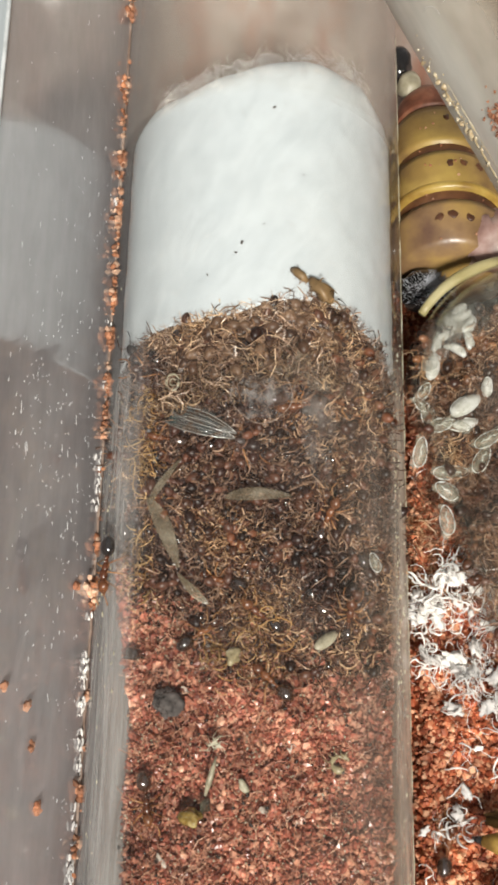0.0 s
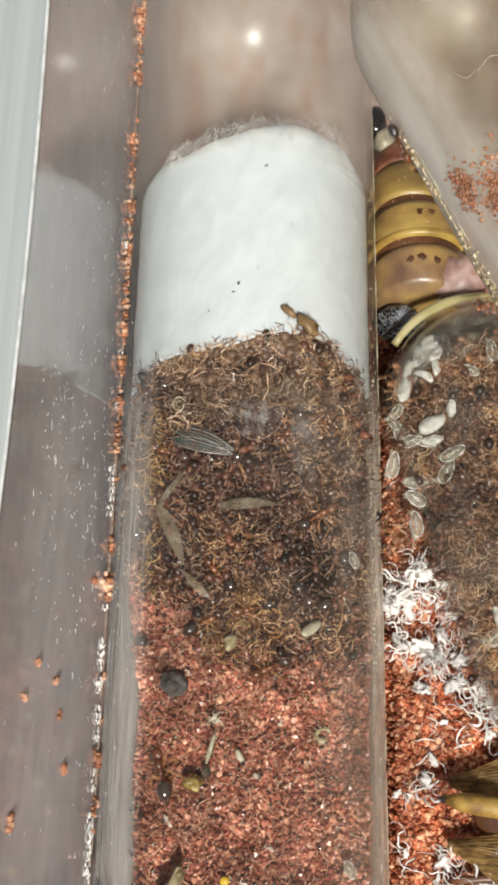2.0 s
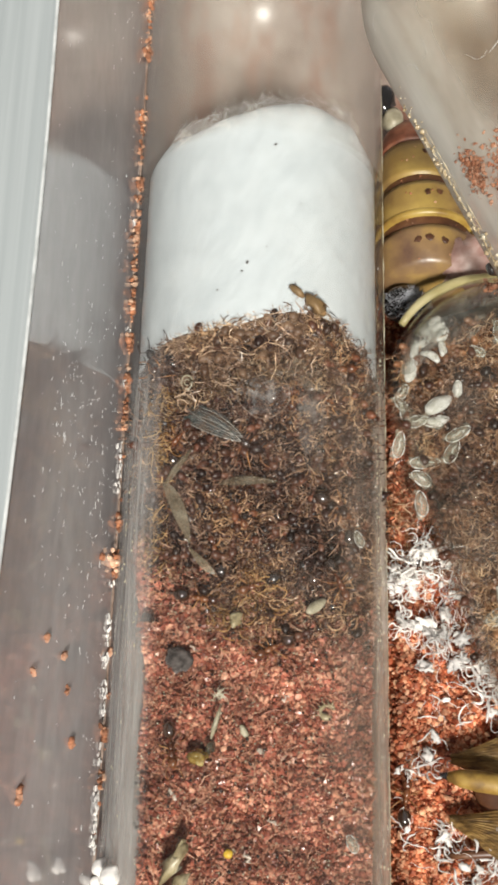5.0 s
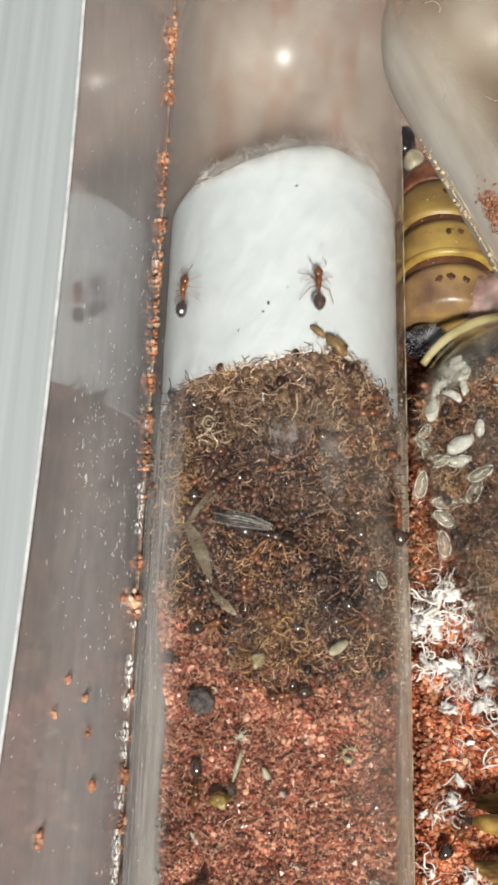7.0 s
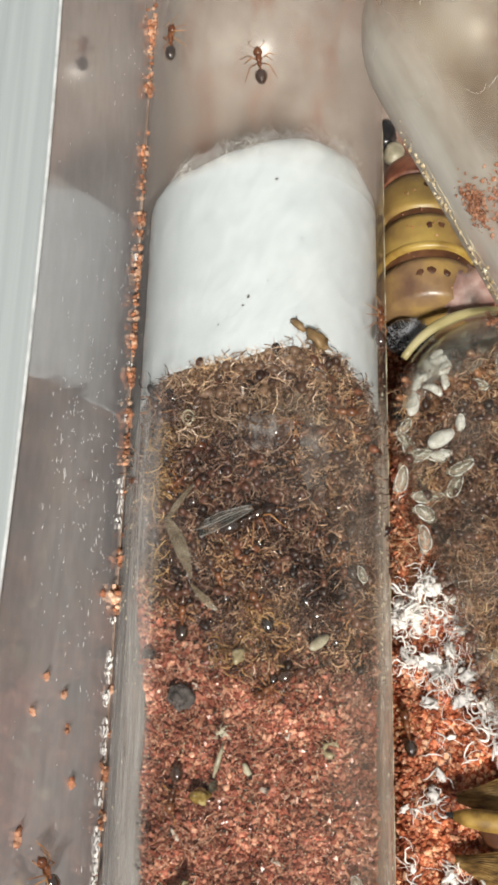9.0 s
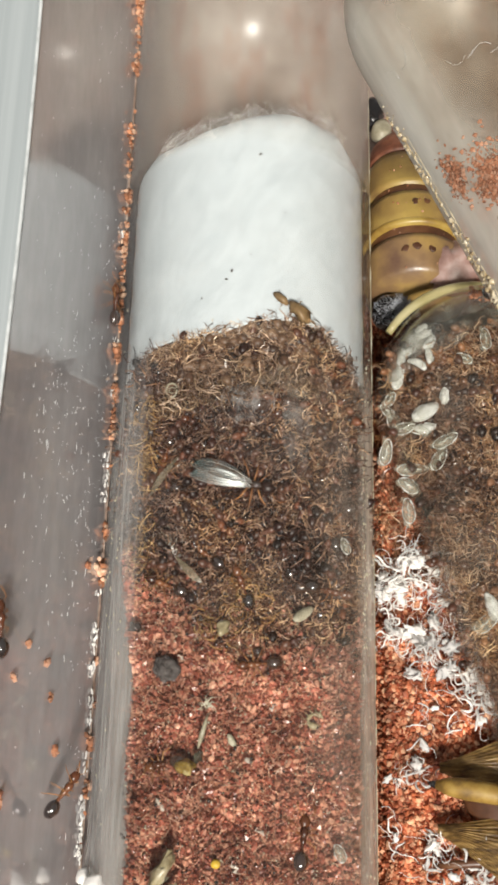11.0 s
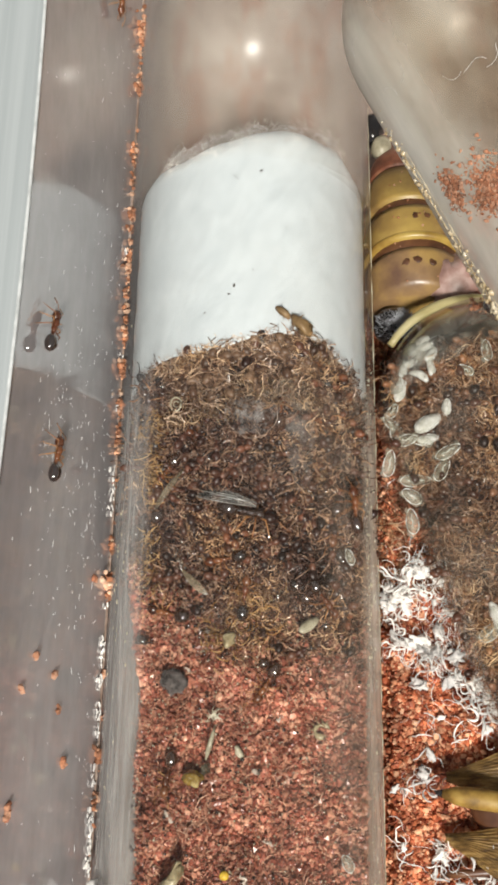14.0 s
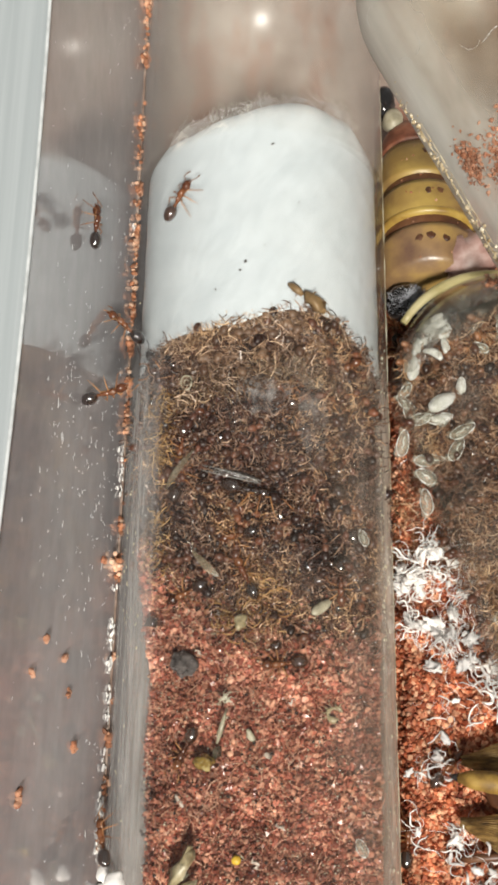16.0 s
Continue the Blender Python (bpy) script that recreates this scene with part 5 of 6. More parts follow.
# ---- white fluff on the grit ----
def fluff(name, label, c, spread, n, length, thick, seed):
    """A clump of curling white threads."""
    r = random.Random(seed)
    bm = bmesh.new()
    for k in range(n):
        x, y = c[0] + r.gauss(0, spread[0]), c[1] + r.gauss(0, spread[1])
        x = max(x, 8.15)
        a, turn = r.uniform(0, 6.28), r.uniform(-1.1, 1.1)
        z = bed_height(x, y) + r.uniform(0.15, 0.9) + c[2]
        pts, rad = [], []
        steps = 9
        t = thick * r.choice((0.16, 0.2, 0.25, 0.3, 0.4, 0.6, 1.1))
        for i in range(steps):
            pts.append((x, y, z))
            rad.append(t * (0.35 + 0.9 * math.sin(math.pi * (i + 0.5) / steps)))
            a += turn * r.uniform(0.1, 0.7) + r.uniform(-0.55, 0.55)
            x += math.cos(a) * length / steps * r.uniform(0.6, 1.3)
            y += math.sin(a) * length / steps
            x = max(x, 8.1)
            z = max(bed_height(x, y) + 0.1, z + r.uniform(-0.22, 0.22))
        rope(bm, pts, rad, 5)
    for k in range(max(1, n // 9)):
        x, y = max(8.5, c[0] + r.gauss(0, spread[0])), c[1] + r.gauss(0, spread[1])
        s = r.uniform(0.15, 0.4)
        ellipsoid(bm, (x, y, bed_height(x, y) + c[2] + 0.2), (s * 1.3, s * 0.8, s * 0.6), 14, 9, Matrix.Rotation(r.uniform(0, 3.1), 3, "Z"), lambda v: v * (1 + 1.1 * noise.noise(v * 7 + Vector((k, n, 1)))))
    ob = part(name, bm, FLUFF)
    return tagged(ob, label, "fluff", "white fluff clumps", "stuff")


FLUFF_CLUMPS = [
    (10.3, -7.1, 0.9, 0.5, 0.5, 30, 1.6, 0.075), (9.3, -8.6, 0.9, 0.55, 0.7, 55, 1.7, 0.085), (11.6, -9.4, 0.8, 0.5, 0.9, 30, 1.5, 0.055),
    (9.2, -11.4, 0.4, 0.5, 0.6, 22, 1.7, 0.07), (11.3, -12.3, 0.4, 0.8, 0.6, 46, 1.6, 0.06), (12.3, -13.2, 0.4, 0.7, 0.6, 26, 1.6, 0.06),
    (14.2, -15.3, 0.5, 0.6, 0.9, 30, 2.2, 0.11), (11.1, -16.2, 0.2, 0.8, 0.9, 16, 1.5, 0.06), (13.6, -25.6, 0.4, 0.9, 0.5, 30, 1.6, 0.09),
    (10.3, -19.9, 0.3, 0.5, 0.5, 16, 1.3, 0.075), (9.3, -23.2, 0.3, 0.25, 0.8, 7, 1.9, 0.11), (12.0, -23.6, 0.4, 0.7, 0.6, 22, 1.7, 0.10), (12.3, -10.9, 0.6, 0.5, 0.9, 26, 1.5, 0.05),
]
for i, (x, y, dz, sx, sy, n, length, thick) in enumerate(FLUFF_CLUMPS):
    fluff("fluff_clump", "tangled white fibres lying on orange grit", (x, y, dz), (sx, sy), int(n * 1.55), length * 0.85, thick * 0.66, 50 + i)


# ---- dead insects ----
def carcass():
    """The yellow, ringed abdomen of a dead wasp, tail end up the tray."""
    body = thing("dead_wasp", "yellow ringed abdomen of a dead wasp on grit", "dead wasp")
    axis = [(10.4, 24.6, 4.4), (10.6, 23.2, 4.8), (10.8, 20.6, 5.2), (11.1, 17.6, 5.6), (11.3, 14.4, 5.7), (11.5, 10.8, 5.2)]
    girth = [1.0, 2.1, 2.6, 3.1, 3.45, 3.2]

    def ring(y):
        ys = [a[1] for a in axis][::-1]
        x = float(np.interp(y, ys, [a[0] for a in axis][::-1]))
        z = float(np.interp(y, ys, [a[2] for a in axis][::-1]))
        return x, z, float(np.interp(y, ys, girth[::-1]))

    def band(name, y0, y1, swell, material, label, steps=7):
        bm = bmesh.new()
        rows = []
        for i in range(steps + 1):
            u = i / steps
            y = y0 + (y1 - y0) * u
            x, z, g = ring(y)
            g *= 1 + swell * math.sin(math.pi * min(1, u * 0.9 + 0.05)) ** 0.6
            rows.append([bm.verts.new((x + g * math.sin(a), y + 0.75 * (math.cos(a) - 0.3) * 0.9, z + 0.92 * g * math.cos(a) * (1 + 0.015 * noise.noise(Vector((a * 2, y, 1))))))
                         for a in (2 * math.pi * k / 40 for k in range(40))])
        for p, q in zip(rows, rows[1:]):
            for k in range(40):
                bm.faces.new((p[k], p[(k + 1) % 40], q[(k + 1) % 40], q[k]))
        bm.faces.new(rows[0][::-1])
        bm.faces.new(rows[-1])
        bmesh.ops.recalc_face_normals(bm, faces=bm.faces)
        return part(name, bm, material, body, label)

    band("inner_membrane", 22.6, 11.7, -0.07, SHELL_SEAM, "brown membrane between the rings", 12)
    for y0, y1, tail in ((24.0, 21.7, 0), (21.4, 18.4, 1), (17.6, 14.9, 2), (14.1, 11.5, 3)):
        seg = band("segment", y0, y1, 0.05, (SHELL_RED, SHELL_YELLOW, SHELL_YELLOW, SHELL_STAINED)[tail], "yellow glossy ring" if tail else "reddish brown tail ring")
        if tail == 2:
            band("edge_band", y1 + 0.5, y1 - 0.03, 0.056, SHELL_BAND, "bright yellow ring edge", 4)
        if tail:
            for a in ((), (0.1,), (-0.05, 0.2, 0.5), (-0.32, -0.08, 0.2, 0.45))[tail]:
                y = (y0 + y1) / 2 + 0.45 - (0.45 * abs(a + 0.1) if tail > 2 else 0.1)
                x, z, g = ring(y)
                g *= 1.04
                bm = bmesh.new()
                ellipsoid(bm, (0, 0, 0), (0.22 + 0.08 * wobble(a * 5, tail, 7.0), 0.30, 0.06), 12, 6, None, lambda v: v * (1 + 0.9 * noise.noise(v * 4 + Vector((a * 7, tail, 0)))))
                for v in bm.verts:
                    v.co = Matrix.Rotation(a, 3, "Y") @ v.co + Vector((x + g * math.sin(a), y + 0.75 * (math.cos(a) - 0.3) * 0.9, z + 0.92 * g * math.cos(a)))
                part("spot", bm, SHELL_SEAM, body, "dark brown spot")
    return body


carcass()


def insect_pieces():
    r = random.Random(12)
    # black head piece below the abdomen
    piece = thing("black_beetle", "glossy black dead beetle with grey hairs", "dead beetle")
    bm = bmesh.new()
    ellipsoid(bm, (9.6, 10.1, 5.9), (1.3, 1.15, 1.7), 18, 12)
    ellipsoid(bm, (10.7, 9.9, 6.2), (0.9, 0.7, 1.0), 14, 10)
    part("skull", bm, SHELL_DARK, piece)
    bm = bmesh.new()
    for k in range(900):
        a, b = r.uniform(0, 6.28), r.uniform(0, 1.4)
        p = Vector((9.8 + 1.4 * math.cos(a) * math.sin(b), 9.95 + 0.95 * math.sin(a) * math.sin(b), 5.9 + 1.5 * math.cos(b)))
        rope(bm, [p, p + Vector((r.uniform(-0.4, 0.4), r.uniform(-0.5, 0.3), 0.35))], [0.025, 0.01], 3)
    part("hair", bm, GREY_HAIR, piece, "short grey hairs")
    # curved yellow stalk over the round end of the second tube
    bm = bmesh.new()
    c, rad = Vector((15.5, 3.2, 8.6)), 7.55
    pts = [(c.x + rad * math.cos(a), c.y + rad * math.sin(a), 8.8 + 0.5 * math.sin((a - 1.5) * 1.8)) for a in (math.pi * (0.83 - 0.40 * k / 14) for k in range(15))]
    rope(bm, pts, [0.19 + 0.15 * math.sin(0.3 + 2.6 * k / 14) for k in range(15)], 9)
    tagged(part("stalk", bm, STRAW), "curved pale yellow stalk along the tube end", "stalk")
    # pinkish flesh beside the stalk
    bm = bmesh.new()
    ellipsoid(bm, (13.7, 12.9, 7.1), (1.9, 1.9, 1.7), 28, 18)
    for v in bm.verts:
        v.co += Vector((0.3, 0.3, 0.45)) * noise.noise(v.co * 1.3) + Vector((0.15, 0.15, 0.2)) * noise.noise(v.co * 4.0)
    tagged(part("insect_flesh", bm, PINKISH), "pinkish torn insect flesh beside the stalk", "insect flesh")
    # black lump that stands in for the deep shade beyond the crumb
    bm = bmesh.new()
    ellipsoid(bm, (8.6, 26.4, 5.2), (0.8, 1.3, 0.9), 18, 12)
    for v in bm.verts:
        v.co += Vector((0.2, 0.2, 0.2)) * noise.noise(v.co * 1.4)
    tagged(part("beetle_husk", bm, SHELL_DARK), "black lump standing in for the dark gap behind the dead wasp", "beetle husk")
    # ivory crumb at the tail
    bm = bmesh.new()
    ellipsoid(bm, (9.2, 24.6, 5.6), (0.7, 0.95, 0.8), 16, 10)
    for v in bm.verts:
        v.co += Vector((0.15, 0.15, 0.15)) * noise.noise(v.co * 1.5)
    tagged(part("crumb", bm, DRY_SKIN), "ivory crumb behind the dead wasp", "crumb")


insect_pieces()


def brown_insect():
    """A dry brown cricket, of which the folded wing covers and a yellow leg lie on the grit."""
    cr = thing("dead_cricket", "dry brown dead cricket with ribbed wing covers", "dead cricket")
    bm = bmesh.new()
    ellipsoid(bm, (17.4, -21.5, 6.9), (4.4, 2.4, 1.7), 26, 14, Matrix.Rotation(radians(-12), 3, "Z"))
    for v in bm.verts:
        v.co.z += 0.12 * math.sin(v.co.y * 7 + v.co.x * 0.8) + 0.1 * noise.noise(v.co)
    part("abdomen", bm, SHELL_SEAM, cr)
    for k, (y, tilt) in enumerate(((-19.3, -0.05), (-22.6, -0.32))):
        bm = bmesh.new()
        rows = []
        for i in range(15):
            u = i / 14
            half = 1.55 * (math.sin(math.pi * (0.12 + 0.6 * u)) ** 0.8) * (0.35 + 0.9 * min(1, u * 2.2))
            rows.append([(11.5 + 0.2 * (1 - k) + 8 * u, y + tilt * 8 * u + half * q, 7.6 + 1.1 * math.sin(min(1, u * 1.4) * 1.6) - 0.45 * q * q + 0.022 * math.cos(q * 44)) for q in (-1 + 2 * j / 84 for j in range(85))])
        vs = [[bm.verts.new(p) for p in row] for row in rows]
        for p, q in zip(vs, vs[1:]):
            for j in range(84):
                bm.faces.new((p[j], p[j + 1], q[j + 1], q[j]))
        bmesh.ops.solidify(bm, geom=bm.faces[:], thickness=0.08)
        part("wing_cover", bm, SHELL_WING, cr, "ribbed brown wing cover")
    bm = bmesh.new()
    rope(bm, [(11.3, -20.35, 8.7), (11.9, -20.45, 9.0), (12.9, -20.6, 9.3), (14.2, -20.8, 9.5), (17.0, -21.2, 9.6)], [0.26, 0.5, 0.6, 0.58, 0.5], 14)
    leg = part("leg", bm, LEG_OLIVE, cr, "thick yellow brown leg")
    part("claw", rope(bmesh.new(), [(10.85, -20.2, 8.4), (11.1, -20.3, 8.55), (11.42, -20.37, 8.75)], [0.06, 0.2, 0.28], 9), SHELL_DARK, leg, "dark pointed claw")
    bm = bmesh.new()
    rope(bm, [(11.25, -24.6, 6.9), (12.4, -24.5, 7.2), (13.6, -24.4, 7.5), (16.0, -24.3, 7.7)], [0.16, 0.24, 0.26, 0.28], 8)
    part("leg", bm, SHELL_SEAM, cr, "dark brown leg")


brown_insect()


# ---- dirt inside and on the fogged tube, and on the wall ----
def stuck_dirt():
    r = random.Random(9)
    v, f = pebble()
    places = []
    for a0, y0, sa, sy, n in ((-75, -11.2, 3.0, 0.7, 330), (-60, -13.0, 4.0, 0.6, 420), (-52, -13.6, 4.0, 0.7, 420), (-58, -11.6, 5.0, 0.6, 110)):
        for k in range(n):
            a, y = radians(r.gauss(a0, sa)), r.gauss(y0, sy)
            p = TUBE_C @ Vector((7.56 * math.sin(a) * MM, y * MM, 7.56 * math.cos(a) * MM)) / MM
            places.append(spot(*p, r.choice((0.03, 0.05, 0.07, 0.12)), 180, r))
    for k in range(70):
        x, y = r.gauss(14.2, 0.45), r.gauss(7.8, 0.4)
        places.append(spot(x, y, 8.03 + math.sqrt(max(1.0, 7.2 ** 2 - (x - 15.5) ** 2 - (y - 3.2) ** 2)), r.choice((0.06, 0.1, 0.16)), 180, r))
    for k in range(40):
        y = r.uniform(12, 22.5)
        a = r.uniform(-0.7, 1.2)
        places.append(spot(11.2 + 3.3 * math.sin(a), y, 5.7 + 3.15 * math.cos(a), r.uniform(0.03, 0.09), 180, r))
    tagged(bulk("dirt_patch", v, f, None, places, GRIT_FAINT, seed=4, jitter=0.4), "reddish grit stuck to the fogged tube", "grit", kind="stuff")
    # drops strung along the tube's lower edge, also standing in for its sparkles
    beads = []
    for i in range(260):
        y = -3 - 24 * r.random() ** 0.8
        z = r.gauss(-1.1, 0.35)
        p = TUBE_C @ Vector((-math.sqrt(7.5 ** 2 - z * z) * MM, y * MM, z * MM)) / MM
        beads.append(spot(*p, r.choice((0.03, 0.05, 0.07, 0.12, 0.18)), 180, r))
    # cream ropes painting the bright line along the fogged glass edge
    for a0, w0 in ((-98, 0.045), (-93, 0.02)):
        pts = [TUBE_C @ Vector((7.5 * math.sin(radians(a0)) * MM, y * MM, 7.5 * math.cos(radians(a0)) * MM)) / MM for y in (-6.5 - 0.25 * k for k in range(100))]
        bm = rope(bmesh.new(), pts, [max(0.012, w0 + 0.12 * noise.noise(Vector((k * 0.33, 7.0, a0)))) for k in range(100)], 6)
        tagged(part("scale_line", bm, GLUE_GLINT), "cream line painting the bright edge of the fogged tube", "scale", kind="stuff")
    tagged(bulk("glue_beads", v, f, None, beads, GLUE_GLINT, True, seed=14, jitter=0.3), "tiny yellowish beads along the fogged tube", "beads", kind="stuff")
    flecks = []
    for k in range(280):
        x = r.uniform(6.95, 7.65) if k % 4 else -r.triangular(6.3, 7.75, 7.4)
        y = r.choice((r.uniform(-30, 8), r.uniform(-16, -2)))
        s = r.uniform(0.015, 0.05)
        flecks.append(np.array(Matrix.Translation((x, y, 8 + math.sqrt(64 - x * x))) @ Matrix.Diagonal((s, s * r.uniform(1, 3.5), s, 1))))
    tagged(bulk("scale_flecks", v, f, None, flecks, DRY_SKIN, True, seed=15), "tiny cream flecks along the tube", "flecks", kind="stuff")
    # cream rope in place of the light caught by the tube's right edge
    bm = rope(bmesh.new(), [(7.93, y, 9.0) for y in (-60 + 0.5 * k for k in range(172))], [max(0.008, 0.035 + 0.07 * noise.noise(Vector((k * 0.37, 2.0, 5.0)))) for k in range(172)], 6)
    tagged(part("scale_line", bm, DRY_SKIN), "cream line painting the bright edge of the tube", "scale", kind="stuff")
    places = []
    for y, z, n in ((-14.67, 17.96, 3), (-15.4, 15.42, 4), (-17.0, 14.6, 4), (-19.4, 13.33, 9), (-22.3, 19.3, 9), (-16.5, 19.4, 3), (-8.9, 10.6, 4)):
        for k in range(n):
            places.append(spot(wall_x(y, z) + 0.06, y + r.gauss(0, 0.16), z + r.gauss(0, 0.16), r.uniform(0.12, 0.24), 180, r))
    tagged(bulk("wall_crumbs", v, f, None, places, GRIT_FAINT, seed=11, jitter=0.25), "small orange crumbs stuck on the wall", "grit", kind="stuff")
    places = []
    for k in range(380):
        y, z = (r.uniform(-30, 30), 9.6 + 14 * r.random() ** 2.0) if k % 2 else (r.gauss(-4, 5), r.uniform(10, 20))
        places.append(np.array(Matrix.Translation((wall_x(y, z) + 0.01, y, z)) @ Matrix.Diagonal((0.015, r.uniform(0.02, 0.09) * r.choice((1, 1, 1, 1, 2)), r.uniform(0.02, 0.04), 1))))
    tagged(bulk("wall_specks", v, f, None, places, SCUFF, seed=12), "fine white dust specks on the plastic wall", "dust", kind="stuff")
    bm = bmesh.new()
    for k in range(26):
        y, z = r.gauss(-4, 7), r.uniform(10, 21)
        n, dy, dz = r.randint(3, 4), r.uniform(0.08, 0.2), r.gauss(0, 0.04)
        rope(bm, [(wall_x(y + i * dy, z + i * dz) + 0.006, y + i * dy, z + i * dz) for i in range(n)], [0.006 + 0.012 * math.sin(math.pi * (i + 0.5) / n) for i in range(n)], 4)
    tagged(part("wall_scuffs", bm, SCUFF), "fine pale scratches along the plastic wall", "scratches", kind="stuff")
    # pale flakes in the crevice
    places = []
    for y0, n in ((-1.6, 12), (-2.8, 12), (-4.2, 8), (-10.0, 3), (-12.3, 18), (-13.0, 10), (-14.3, 24), (-16.3, 14), (-17.2, 8), (-19.9, 8), (-21.6, 14), (-22.4, 30), (-23.6, 26), (-24.4, 16), (6, 8), (3, 8), (14, 6), (22, 6)):
        for k in range(n):
            y, z = y0 + r.gauss(0, 0.33), 8.4 + abs(r.gauss(0, 0.3))
            s = r.uniform(0.025, 0.075)
            places.append(np.array(Matrix.Translation((wall_x(y, z) + r.uniform(0.01, 0.14), y, z)) @ Matrix.Rotation(r.gauss(0, 0.2), 4, "Z") @ Matrix.Diagonal((s, s * r.uniform(1.2, 4), s, 1))))
    tagged(bulk("pale_flakes", v, f, None, places, FLUFF, seed=13), "pale flakes caught between tube and wall", "flakes", kind="stuff")
    # hairs and scratches on the fogged tube
    bm = bmesh.new()
    for k in range(13):
        a, y, h = r.uniform(-80, 10), r.uniform(-12, 3), r.uniform(0, 6.28)
        pts = []
        for q in range(6):
            g = radians(a)
            pts.append(TUBE_C @ Vector((7.53 * math.sin(g) * MM, y * MM, 7.53 * math.cos(g) * MM)) / MM)
            a, y, h = a + 2.4 * math.cos(h), y + 0.3 * math.sin(h), h + r.uniform(-0.2, 0.9)
        rope(bm, pts, r.choice((0.007, 0.009, 0.013)), 4)
    tagged(part("hair_scratches", bm, SCUFF), "fine pale hairs stuck on the fogged tube", "hairs", kind="stuff")
    # white crumb of cotton low in the crevice
    for x, y, s in ((-7.6, -25.6, 0.55), (-7.0, -26.0, 0.6), (-8.0, -26.3, 0.35)):
        bm = bmesh.new()
        ellipsoid(bm, (0, 0, 0), (s, s * 0.8, s * 0.6), 14, 10)
        for q in bm.verts:
            q.co += Vector((0.2, 0.2, 0.2)) * noise.noise(q.co * 2.5)
        ob = part("cotton_crumb", bm, FLUFF)
        ob.matrix_world = at(x, y, 8 + math.sqrt(max(0.1, 64 - x * x)) + s * 0.4)
        tagged(ob, "white cotton crumb between tube and wall", "crumb")


stuck_dirt()


# ---- walking ants ----
def on_surface(name, u, v, heading, pitch=0):
    """A pose on a surface: tube and fog take an angle round the axis and a place along it, wall y and z, bed x and y."""
    h = radians(heading)
    if name in ("tube", "fog"):
        r = 8.02 if name == "tube" else 7.52
        a = radians(u)
        p, n = Vector((r * math.sin(a), v, r * math.cos(a))), Vector((math.sin(a), 0, math.cos(a)))
        fwd = Vector((math.cos(a), 0, -math.sin(a))) * math.cos(h) + Vector((0, 1, 0)) * math.sin(h)
        if name == "fog":
            p, turn = TUBE_C @ (p * MM) / MM, TUBE_C.to_3x3()
            n, fwd = turn @ n, turn @ fwd
        else:
            p = p + Vector((0, 0, 8))
    elif name == "wall":
        p, n = Vector((wall_x(u, v) + 0.02, u, v)), Vector((math.cos(LEAN), 0, math.sin(LEAN)))
        fwd = Vector((0, math.cos(h), 0)) + Vector((-math.sin(LEAN), 0, math.cos(LEAN))) * math.sin(h)
        q = radians(pitch)
        n, fwd = n * math.cos(q) - fwd * math.sin(q), fwd * math.cos(q) + n * math.sin(q)
        p = p + Vector((math.cos(LEAN), 0, math.sin(LEAN))) * abs(math.sin(q))
    else:
        p, n = Vector((u, v, bed_height(u, v) + 0.25)), Vector((0, 0, 1))
        fwd = Vector((math.cos(h), math.sin(h), 0))
    m = Matrix((fwd, n.cross(fwd), n)).transposed().to_4x4()
    m.translation = p * MM
    return m


